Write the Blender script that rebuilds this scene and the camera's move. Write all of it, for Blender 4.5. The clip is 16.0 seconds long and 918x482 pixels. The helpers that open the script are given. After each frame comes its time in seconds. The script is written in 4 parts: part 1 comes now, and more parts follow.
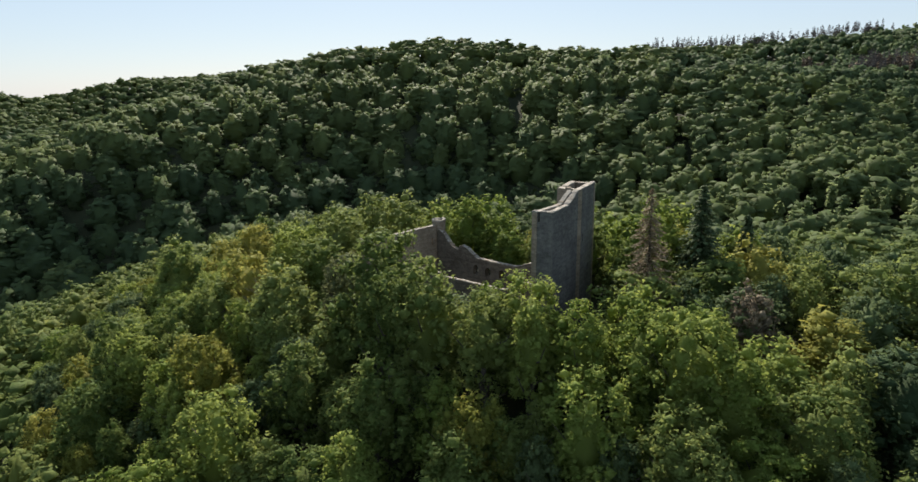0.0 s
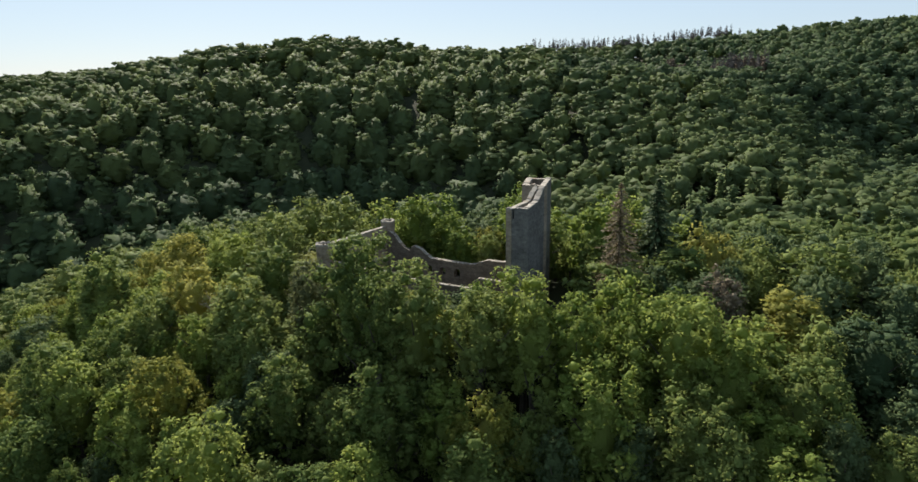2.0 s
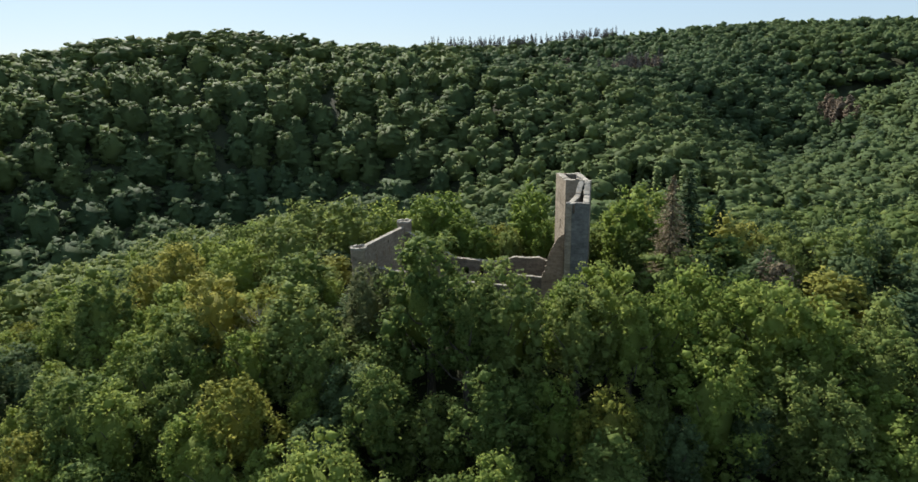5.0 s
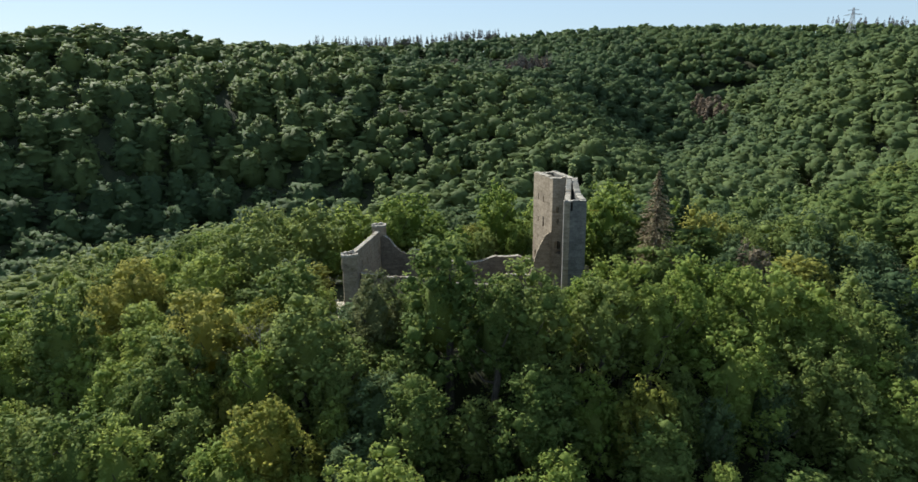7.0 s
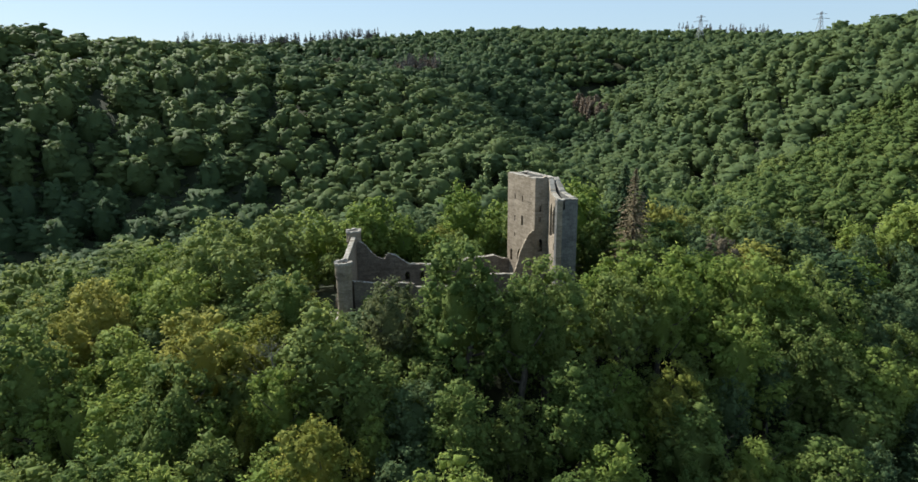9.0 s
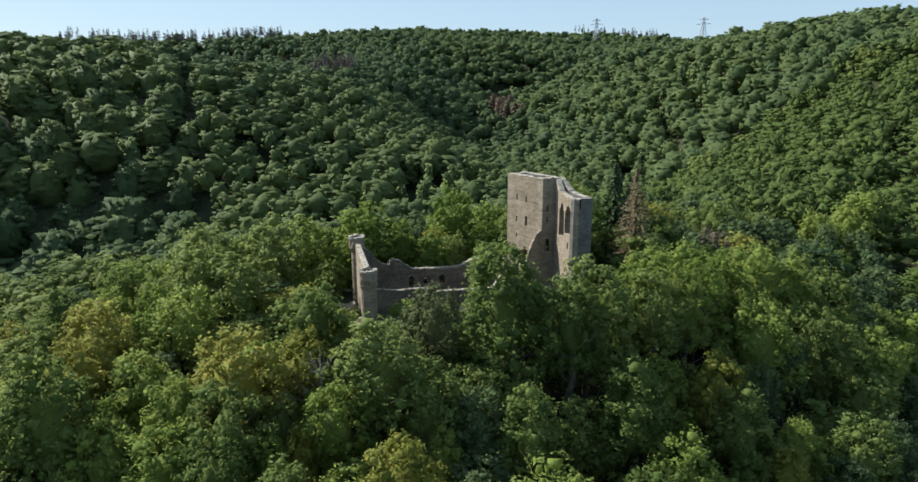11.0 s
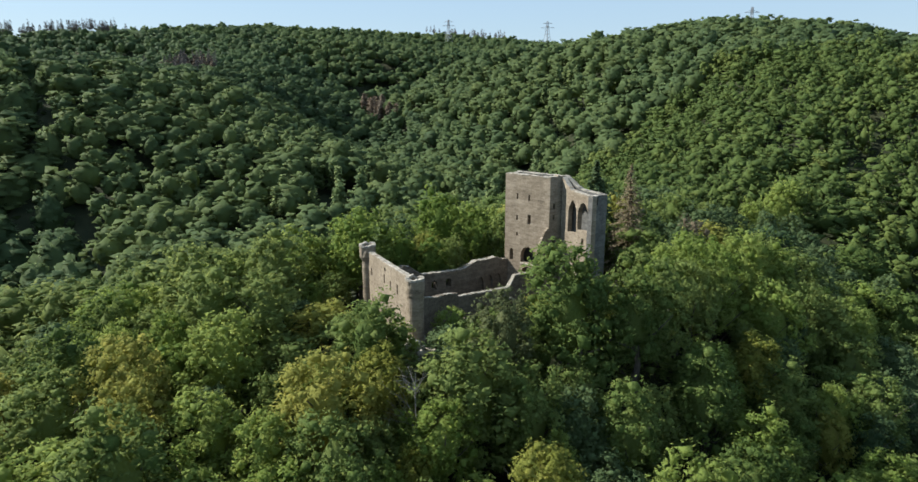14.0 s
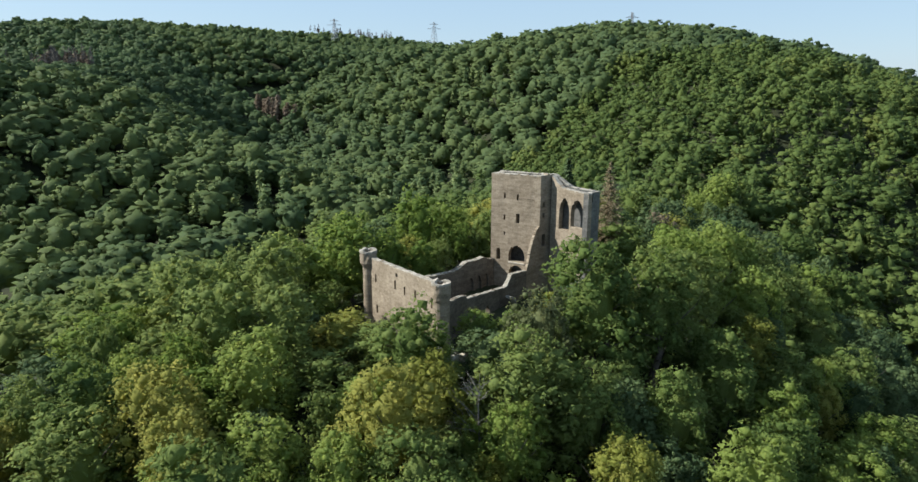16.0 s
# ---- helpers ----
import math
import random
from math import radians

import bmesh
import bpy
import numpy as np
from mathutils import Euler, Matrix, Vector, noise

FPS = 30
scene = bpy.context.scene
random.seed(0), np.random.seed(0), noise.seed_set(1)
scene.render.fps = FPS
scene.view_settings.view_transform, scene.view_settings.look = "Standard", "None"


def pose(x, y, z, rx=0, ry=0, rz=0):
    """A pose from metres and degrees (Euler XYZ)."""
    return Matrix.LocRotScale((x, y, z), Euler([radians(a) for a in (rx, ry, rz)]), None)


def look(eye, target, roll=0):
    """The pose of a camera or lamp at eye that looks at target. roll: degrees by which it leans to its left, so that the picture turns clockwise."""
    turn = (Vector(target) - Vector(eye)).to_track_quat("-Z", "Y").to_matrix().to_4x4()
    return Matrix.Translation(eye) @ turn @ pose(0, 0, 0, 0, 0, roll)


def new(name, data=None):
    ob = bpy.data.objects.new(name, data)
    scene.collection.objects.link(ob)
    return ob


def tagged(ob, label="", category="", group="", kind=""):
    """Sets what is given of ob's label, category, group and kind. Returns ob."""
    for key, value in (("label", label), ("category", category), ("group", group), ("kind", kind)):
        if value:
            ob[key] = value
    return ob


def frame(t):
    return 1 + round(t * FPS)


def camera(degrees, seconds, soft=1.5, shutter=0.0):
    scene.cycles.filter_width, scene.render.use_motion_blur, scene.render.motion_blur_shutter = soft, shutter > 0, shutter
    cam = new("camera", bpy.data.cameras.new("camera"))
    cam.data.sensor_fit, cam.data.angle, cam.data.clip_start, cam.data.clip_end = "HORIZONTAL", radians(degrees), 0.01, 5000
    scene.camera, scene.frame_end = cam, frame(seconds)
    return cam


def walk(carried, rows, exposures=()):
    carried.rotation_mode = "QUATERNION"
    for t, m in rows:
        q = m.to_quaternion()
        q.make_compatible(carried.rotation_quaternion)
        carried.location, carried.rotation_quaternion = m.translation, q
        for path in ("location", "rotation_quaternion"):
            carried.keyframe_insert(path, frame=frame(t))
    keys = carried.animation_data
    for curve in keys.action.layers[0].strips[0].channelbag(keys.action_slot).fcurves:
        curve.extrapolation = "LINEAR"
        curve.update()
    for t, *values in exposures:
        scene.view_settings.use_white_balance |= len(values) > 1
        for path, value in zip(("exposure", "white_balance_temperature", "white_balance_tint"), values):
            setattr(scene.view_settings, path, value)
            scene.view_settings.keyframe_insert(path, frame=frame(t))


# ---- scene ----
cam = camera(70.7, 16.0, 1.5)
METRES, EYE, TILT, LEAN, TURN = 128.0, 36.0, 0.0, 0.0, 34.1
ROWS = [
    (0.0, 0.0, 0.0, 0.0, -0.16, -13.07, 0.67),
    (0.5, -0.0204, 0.0019, -0.0, -2.05, -13.11, 0.68),
    (1.0, -0.0449, 0.005, 0.0004, -4.89, -13.17, 0.71),
    (1.5, -0.0691, 0.0092, 0.0005, -8.33, -13.23, 0.71),
    (2.0, -0.097, 0.0152, 0.0002, -11.26, -13.26, 0.7),
    (2.5, -0.1234, 0.0224, 0.0001, -12.97, -13.33, 0.71),
    (3.0, -0.1526, 0.0314, -0.0, -14.18, -13.37, 0.7),
    (3.5, -0.1802, 0.0409, -0.0003, -15.89, -13.42, 0.65),
    (6.0, -0.3228, 0.1089, -0.0007, -27.32, -13.58, 0.51),
    (6.5, -0.3488, 0.1249, -0.0004, -30.42, -13.59, 0.49),
    (7.0, -0.3762, 0.1434, 0.0001, -33.15, -13.59, 0.48),
    (7.5, -0.401, 0.1613, 0.0008, -35.17, -13.63, 0.47),
    (8.0, -0.4273, 0.1818, 0.0018, -38.53, -13.67, 0.44),
    (8.5, -0.451, 0.2032, 0.0026, -42.03, -13.69, 0.38),
    (9.0, -0.4754, 0.2277, 0.0036, -44.73, -13.73, 0.35),
    (9.5, -0.4965, 0.2511, 0.0045, -46.59, -13.76, 0.33),
    (12.0, -0.5879, 0.3878, 0.0064, -58.39, -13.8, 0.13),
    (12.5, -0.6017, 0.4158, 0.0066, -60.24, -13.82, 0.11),
    (13.0, -0.6159, 0.4473, 0.0066, -63.6, -13.83, 0.06),
    (13.5, -0.6276, 0.4767, 0.0067, -65.08, -13.82, 0.06),
    (14.0, -0.6392, 0.5092, 0.0064, -68.19, -13.83, 0.03),
    (14.5, -0.6489, 0.5399, 0.0062, -71.72, -13.82, -0.02),
    (15.0, -0.6575, 0.5741, 0.006, -74.8, -13.79, -0.04),
    (15.5, -0.6635, 0.6057, 0.0058, -77.21, -13.81, -0.11),
    (16.0, -0.6685, 0.6401, 0.0055, -78.94, -13.78, -0.1),
]
EXPOSURES = [(0.0, 0.8, 6850, 13), (8.0, 0.82, 6300, 7), (16.0, 0.84, 6250, 7.5)]
walk(cam, [(t, pose(0, 0, EYE, TILT, LEAN, TURN) @ pose(METRES * x, METRES * y, METRES * z, 90 + pitch, roll, yaw)) for t, x, y, z, yaw, pitch, roll in ROWS], EXPOSURES)

# ---------------------------------------------------------------- light
SUN_AZ, SUN_EL = 130.0, 38.0          # degrees from +x towards +y, degrees above the horizon
world = bpy.data.worlds.new("sky_world")
scene.world = world
world.use_nodes = True
wn = world.node_tree.nodes
wl = world.node_tree.links
sky = wn.new("ShaderNodeTexSky")
sky.sky_type = "NISHITA"
sky.sun_disc = False
sky.sun_elevation = radians(SUN_EL)
sky.sun_rotation = radians(90.0 - SUN_AZ)
sky.air_density, sky.dust_density, sky.ozone_density = 1.0, 0.4, 1.0
sky.altitude = 200
veil = wn.new("ShaderNodeMix")                 # thin summer haze evens out the sky
veil.data_type, veil.inputs[0].default_value, veil.inputs[7].default_value = "RGBA", 0.66, (4.1, 5.5, 7.1, 1)
wl.new(sky.outputs[0], veil.inputs[6])
wl.new(veil.outputs[2], wn["Background"].inputs[0])
wn["Background"].inputs[1].default_value = 0.071

sun_data = bpy.data.lights.new("sun", "SUN")
sun_data.energy, sun_data.angle, sun_data.color = 5.2, radians(0.53), (1.0, 0.94, 0.84)
sun = new("sun", sun_data)
ca, sa, ce, se = math.cos(radians(SUN_AZ)), math.sin(radians(SUN_AZ)), math.cos(radians(SUN_EL)), math.sin(radians(SUN_EL))
sun.matrix_world = look((300 * ca * ce, 300 * sa * ce, 300 * se), (0, 0, 0))


# ---------------------------------------------------------------- materials
def mat_nodes(name):
    m = bpy.data.materials.new(name)
    m.use_nodes = True
    return m, m.node_tree.nodes, m.node_tree.links, m.node_tree.nodes["Principled BSDF"]


def ramp(nodes, stops):
    r = nodes.new("ShaderNodeValToRGB")
    while len(r.color_ramp.elements) < len(stops):
        r.color_ramp.elements.new(0.5)
    for el, (p, c) in zip(r.color_ramp.elements, stops):
        el.position, el.color = p, (*c, 1)
    return r


def leaf_material(name, dark, mid, light, source, glow=0.35, grain=4.6, relief=0.11):
    """Broad leaves: colour varies from crown to crown and from spray to spray; light shines through them a little."""
    m, n, l, b = mat_nodes(name)
    b.inputs["Roughness"].default_value = 0.62
    b.inputs["Specular IOR Level"].default_value = 0.06
    if source == "object":
        info = n.new("ShaderNodeObjectInfo")
        val = info.outputs["Random"]
    else:
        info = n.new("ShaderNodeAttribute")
        info.attribute_name = "crown_tone_light"
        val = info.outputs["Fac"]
    geo = n.new("ShaderNodeNewGeometry")
    co = n.new("ShaderNodeTexCoord")
    noi = n.new("ShaderNodeTexNoise")
    noi.inputs["Scale"].default_value = 0.45
    noi.inputs["Detail"].default_value = 2.0
    l.new(geo.outputs["Position"], noi.inputs["Vector"])
    a = n.new("ShaderNodeMath"); a.operation = "MULTIPLY"; a.inputs[1].default_value = 0.50
    l.new(val, a.inputs[0])
    c = n.new("ShaderNodeMath"); c.operation = "MULTIPLY_ADD"; c.inputs[1].default_value = 0.30 if source == "object" else 0.16
    l.new(geo.outputs["Random Per Island"], c.inputs[0]); l.new(a.outputs[0], c.inputs[2])
    d = n.new("ShaderNodeMath"); d.operation = "MULTIPLY_ADD"; d.inputs[1].default_value = 0.35
    l.new(noi.outputs["Fac"], d.inputs[0]); l.new(c.outputs[0], d.inputs[2])
    # leaf-sized relief and mottling; its dark flecks paint in shaded gaps between leaves
    fine = n.new("ShaderNodeTexNoise"); fine.inputs["Scale"].default_value = grain; fine.inputs["Detail"].default_value = 4; fine.inputs["Roughness"].default_value = 0.7
    l.new(geo.outputs["Position"], fine.inputs["Vector"])
    e = n.new("ShaderNodeMath"); e.operation = "MULTIPLY_ADD"; e.inputs[1].default_value = 0.75 if source == "object" else 0.52
    l.new(fine.outputs["Fac"], e.inputs[0]); l.new(d.outputs[0], e.inputs[2])
    r = ramp(n, [(0.38 if source == "object" else 0.21, dark), (0.82 if source == "object" else 0.62, mid), (1.20 if source == "object" else 0.99, light)])
    l.new(e.outputs[0], r.inputs[0])
    l.new(r.outputs[0], b.inputs["Base Color"])
    bp = n.new("ShaderNodeBump"); bp.inputs["Strength"].default_value = 1.0; bp.inputs["Distance"].default_value = relief
    l.new(fine.outputs["Fac"], bp.inputs["Height"]); l.new(bp.outputs[0], b.inputs["Normal"])
    t = n.new("ShaderNodeBsdfTranslucent")
    hs = n.new("ShaderNodeHueSaturation")
    hs.inputs["Hue"].default_value, hs.inputs["Saturation"].default_value, hs.inputs["Value"].default_value = (0.478, 1.0, 1.45) if source == "object" else (0.479, 0.95, 1.2)
    l.new(bp.outputs[0], t.inputs["Normal"])
    l.new(r.outputs[0], hs.inputs["Color"]); l.new(hs.outputs[0], t.inputs[0])
    mix = n.new("ShaderNodeMixShader"); mix.inputs[0].default_value = glow
    l.new(b.outputs[0], mix.inputs[1]); l.new(t.outputs[0], mix.inputs[2])
    l.new(mix.outputs[0], n["Material Output"].inputs[0])
    return m


LEAF = leaf_material("leaves_green", (0.056, 0.093, 0.033), (0.106, 0.157, 0.043), (0.161, 0.209, 0.064), "object", 0.45)
LEAF_LIGHT = leaf_material("leaves_fresh_green", (0.081, 0.136, 0.033), (0.136, 0.199, 0.043), (0.198, 0.257, 0.067), "object", 0.48)
LEAF_DEEP = leaf_material("leaves_deep_green", (0.035, 0.064, 0.030), (0.064, 0.103, 0.047), (0.101, 0.145, 0.063), "object", 0.38)
LEAF_GREY = leaf_material("leaves_grey_green", (0.072, 0.086, 0.040), (0.118, 0.139, 0.062), (0.165, 0.188, 0.087), "object", 0.40)
LEAF_BROWN = leaf_material("leaves_withered", (0.085, 0.070, 0.046), (0.135, 0.112, 0.074), (0.185, 0.158, 0.108), "object", 0.2)
LEAF_YELLOW = leaf_material("leaves_yellow_green", (0.099, 0.123, 0.028), (0.175, 0.197, 0.042), (0.255, 0.264, 0.066), "object", 0.45)
# far leaves hold distance haze: dark end raised, bluer than nearer ones
LEAF_FAR = leaf_material("leaves_hazed_woods", (0.074, 0.116, 0.074), (0.116, 0.172, 0.078), (0.166, 0.218, 0.084), "attribute", 0.60, 2.1, 0.12)
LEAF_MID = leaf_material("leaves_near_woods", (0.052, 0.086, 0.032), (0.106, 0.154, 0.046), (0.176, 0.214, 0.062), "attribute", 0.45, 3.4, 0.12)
NEEDLE = leaf_material("needles_dark", (0.032, 0.054, 0.028), (0.054, 0.084, 0.038), (0.078, 0.112, 0.050), "object", 0.1)
NEEDLE_DEAD = leaf_material("needles_dead_brown", (0.118, 0.096, 0.058), (0.200, 0.164, 0.100), (0.275, 0.230, 0.148), "object", 0.15)
NEEDLE_DEAD_FAR = leaf_material("needles_dead_woods", (0.108, 0.082, 0.056), (0.158, 0.122, 0.087), (0.208, 0.168, 0.126), "attribute", 0.1)


def bark_material():
    m, n, l, b = mat_nodes("bark_grey_brown")
    b.inputs["Roughness"].default_value = 0.9
    geo = n.new("ShaderNodeTexCoord")
    mp = n.new("ShaderNodeMapping"); mp.inputs["Scale"].default_value = (6, 6, 1.2)
    noi = n.new("ShaderNodeTexNoise"); noi.inputs["Scale"].default_value = 1.5; noi.inputs["Detail"].default_value = 5
    l.new(geo.outputs["Object"], mp.inputs[0]); l.new(mp.outputs[0], noi.inputs["Vector"])
    r = ramp(n, [(0.3, (0.045, 0.036, 0.028)), (0.7, (0.13, 0.11, 0.088))])
    l.new(noi.outputs["Fac"], r.inputs[0]); l.new(r.outputs[0], b.inputs["Base Color"])
    bp = n.new("ShaderNodeBump"); bp.inputs["Strength"].default_value = 0.5; bp.inputs["Distance"].default_value = 0.05
    l.new(noi.outputs["Fac"], bp.inputs["Height"]); l.new(bp.outputs[0], b.inputs["Normal"])
    return m


def stone_material(name, lo, mid, hi, courses=0.32):
    """Rubble masonry in rough courses: stones of uneven tone, lime runs, dark damp stains."""
    m, n, l, b = mat_nodes(name)
    b.inputs["Roughness"].default_value = 0.92
    b.inputs["Specular IOR Level"].default_value = 0.2
    geo = n.new("ShaderNodeNewGeometry")
    sep = n.new("ShaderNodeSeparateXYZ"); l.new(geo.outputs["Position"], sep.inputs[0])
    run = n.new("ShaderNodeMath"); run.operation = "ADD"
    l.new(sep.outputs["X"], run.inputs[0]); l.new(sep.outputs["Y"], run.inputs[1])
    com = n.new("ShaderNodeCombineXYZ"); l.new(run.outputs[0], com.inputs[0]); l.new(sep.outputs["Z"], com.inputs[1])
    wob = n.new("ShaderNodeTexNoise"); wob.inputs["Scale"].default_value = 0.9
    l.new(geo.outputs["Position"], wob.inputs["Vector"])
    add = n.new("ShaderNodeVectorMath"); add.operation = "MULTIPLY_ADD"; add.inputs[1].default_value = (0.35, 0.35, 0.35)
    l.new(wob.outputs["Color"], add.inputs[0]); l.new(com.outputs[0], add.inputs[2])
    br = n.new("ShaderNodeTexBrick")
    br.inputs["Scale"].default_value = 1.0
    br.inputs["Brick Width"].default_value, br.inputs["Row Height"].default_value = 0.55, courses
    br.inputs["Mortar Size"].default_value, br.inputs["Mortar Smooth"].default_value, br.inputs["Bias"].default_value = 0.03, 0.6, 0.0
    br.inputs["Color1"].default_value, br.inputs["Color2"].default_value, br.inputs["Mortar"].default_value = (0.25, 0.25, 0.25, 1), (0.8, 0.8, 0.8, 1), (0.62, 0.62, 0.62, 1)
    l.new(add.outputs[0], br.inputs["Vector"])
    big = n.new("ShaderNodeTexNoise"); big.inputs["Scale"].default_value = 0.28; big.inputs["Detail"].default_value = 6; big.inputs["Roughness"].default_value = 0.65
    l.new(geo.outputs["Position"], big.inputs["Vector"])
    band = n.new("ShaderNodeMapping"); band.inputs["Scale"].default_value = (0.14, 0.14, 2.4)
    l.new(geo.outputs["Position"], band.inputs[0])
    lay = n.new("ShaderNodeTexNoise"); lay.inputs["Scale"].default_value = 1.0; lay.inputs["Detail"].default_value = 4
    l.new(band.outputs[0], lay.inputs["Vector"])
    fine = n.new("ShaderNodeTexNoise"); fine.inputs["Scale"].default_value = 5.0; fine.inputs["Detail"].default_value = 5
    l.new(geo.outputs["Position"], fine.inputs["Vector"])
    m1 = n.new("ShaderNodeMix"); m1.data_type = "FLOAT"; m1.inputs[0].default_value = 0.34
    l.new(big.outputs["Fac"], m1.inputs[2]); l.new(br.outputs["Color"], m1.inputs[3])
    m2 = n.new("ShaderNodeMix"); m2.data_type = "FLOAT"; m2.inputs[0].default_value = 0.28
    l.new(m1.outputs[0], m2.inputs[2]); l.new(lay.outputs["Fac"], m2.inputs[3])
    m3 = n.new("ShaderNodeMix"); m3.data_type = "FLOAT"; m3.inputs[0].default_value = 0.22
    l.new(m2.outputs[0], m3.inputs[2]); l.new(fine.outputs["Fac"], m3.inputs[3])
    r = ramp(n, [(0.34, lo), (0.5, mid), (0.66, hi)])
    l.new(m3.outputs[0], r.inputs[0])
    # rain streaks under the tops
    stm = n.new("ShaderNodeMapping"); stm.inputs["Scale"].default_value = (1.4, 1.4, 0.10)
    l.new(geo.outputs["Position"], stm.inputs[0])
    stn = n.new("ShaderNodeTexNoise"); stn.inputs["Scale"].default_value = 1.0; stn.inputs["Detail"].default_value = 3
    l.new(stm.outputs[0], stn.inputs["Vector"])
    str_ = ramp(n, [(0.46, (1, 1, 1)), (0.72, (0.62, 0.62, 0.64))])
    l.new(stn.outputs["Fac"], str_.inputs[0])
    mul = n.new("ShaderNodeMix"); mul.data_type = "RGBA"; mul.blend_type = "MULTIPLY"; mul.inputs[0].default_value = 0.35
    l.new(r.outputs[0], mul.inputs[6]); l.new(str_.outputs[0], mul.inputs[7])
    l.new(mul.outputs[2], b.inputs["Base Color"])
    bp = n.new("ShaderNodeBump"); bp.inputs["Strength"].default_value = 0.8; bp.inputs["Distance"].default_value = 0.06
    l.new(m3.outputs[0], bp.inputs["Height"]); l.new(bp.outputs[0], b.inputs["Normal"])
    return m


def mottled(name, lo, hi, scale, rough=0.9, detail=6, bump=0.3):
    m, n, l, b = mat_nodes(name)
    b.inputs["Roughness"].default_value = rough
    b.inputs["Specular IOR Level"].default_value = 0.2
    geo = n.new("ShaderNodeNewGeometry")
    noi = n.new("ShaderNodeTexNoise"); noi.inputs["Scale"].default_value = scale; noi.inputs["Detail"].default_value = detail
    l.new(geo.outputs["Position"], noi.inputs["Vector"])
    no2 = n.new("ShaderNodeTexNoise"); no2.inputs["Scale"].default_value = scale * 9; no2.inputs["Detail"].default_value = 4
    l.new(geo.outputs["Position"], no2.inputs["Vector"])
    mx = n.new("ShaderNodeMix"); mx.data_type = "FLOAT"; mx.inputs[0].default_value = 0.4
    l.new(noi.outputs["Fac"], mx.inputs[2]); l.new(no2.outputs["Fac"], mx.inputs[3])
    r = ramp(n, [(0.35, lo), (0.65, hi)])
    l.new(mx.outputs[0], r.inputs[0]); l.new(r.outputs[0], b.inputs["Base Color"])
    bp = n.new("ShaderNodeBump"); bp.inputs["Strength"].default_value = bump; bp.inputs["Distance"].default_value = 0.15
    l.new(mx.outputs[0], bp.inputs["Height"]); l.new(bp.outputs[0], b.inputs["Normal"])
    return m


BARK = bark_material()
STONE = stone_material("rubble_masonry", (0.108, 0.086, 0.061), (0.222, 0.182, 0.135), (0.340, 0.288, 0.220))
COPING = mottled("lichen_pale_coping", (0.15, 0.136, 0.110), (0.38, 0.35, 0.30), 1.2)
# damp masonry; the shade on the curtain walls is put into its colour too
STONE_DAMP_SHADE = stone_material("damp_shaded_masonry", (0.062, 0.052, 0.040), (0.128, 0.108, 0.085), (0.215, 0.186, 0.148))
# weathered masonry darkened to hold the shade of the keep's east, south sides
STONE_GREY_SHADE = stone_material("grey_weathered_shaded_masonry", (0.052, 0.051, 0.048), (0.108, 0.106, 0.100), (0.185, 0.180, 0.168))
RUBBLE = mottled("rubble_pale", (0.26, 0.23, 0.19), (0.48, 0.44, 0.37), 0.9)
# leaf litter, its colour lowered to add shade beneath the trees
FLOOR = mottled("forest_floor_shaded", (0.018, 0.026, 0.012), (0.040, 0.044, 0.021), 0.25)
GRASS = mottled("dry_grass", (0.10, 0.12, 0.035), (0.20, 0.20, 0.075), 0.5)
DEADWOOD = mottled("grey_dead_wood", (0.10, 0.095, 0.085), (0.21, 0.20, 0.18), 2.0)
DEADCREST = mottled("grey_brown_dead_conifer", (0.075, 0.066, 0.060), (0.17, 0.15, 0.135), 0.4)
STEEL = mottled("galvanised_steel", (0.30, 0.31, 0.33), (0.42, 0.43, 0.45), 0.3, 0.5)


# ---------------------------------------------------------------- helpers of my own
def mesh_from(name, verts, faces, material, smooth=False):
    me = bpy.data.meshes.new(name)
    me.from_pydata([tuple(v) for v in verts], [], [tuple(f) for f in faces])
    me.materials.append(material)
    if smooth:
        me.shade_smooth()
    me.update()
    return me


def big_mesh(name, verts, tris, material, tone=None, normals=None):
    """A mesh of many triangles from two arrays, with one tone per vertex."""
    me = bpy.data.meshes.new(name)
    verts = np.asarray(verts, np.float32)
    tris = np.asarray(tris, np.int32)
    me.vertices.add(len(verts))
    me.vertices.foreach_set("co", verts.ravel())
    me.loops.add(tris.size)
    me.loops.foreach_set("vertex_index", tris.ravel())
    me.polygons.add(len(tris))
    me.polygons.foreach_set("loop_start", np.arange(0, tris.size, 3, dtype=np.int32))
    if tone is not None:
        at = me.attributes.new("crown_tone_light", "FLOAT", "POINT")
        at.data.foreach_set("value", np.asarray(tone, np.float32))
    me.materials.append(material)
    me.update(calc_edges=True)
    if normals is not None:
        me.polygons.foreach_set("use_smooth", np.ones(len(tris), bool))
        me.normals_split_custom_set_from_vertices(np.asarray(normals, np.float32))
    return me


def child(name, me, parent, label=""):
    ob = new(name, me)
    ob.parent = parent
    if label:
        ob["label"] = label
    return ob


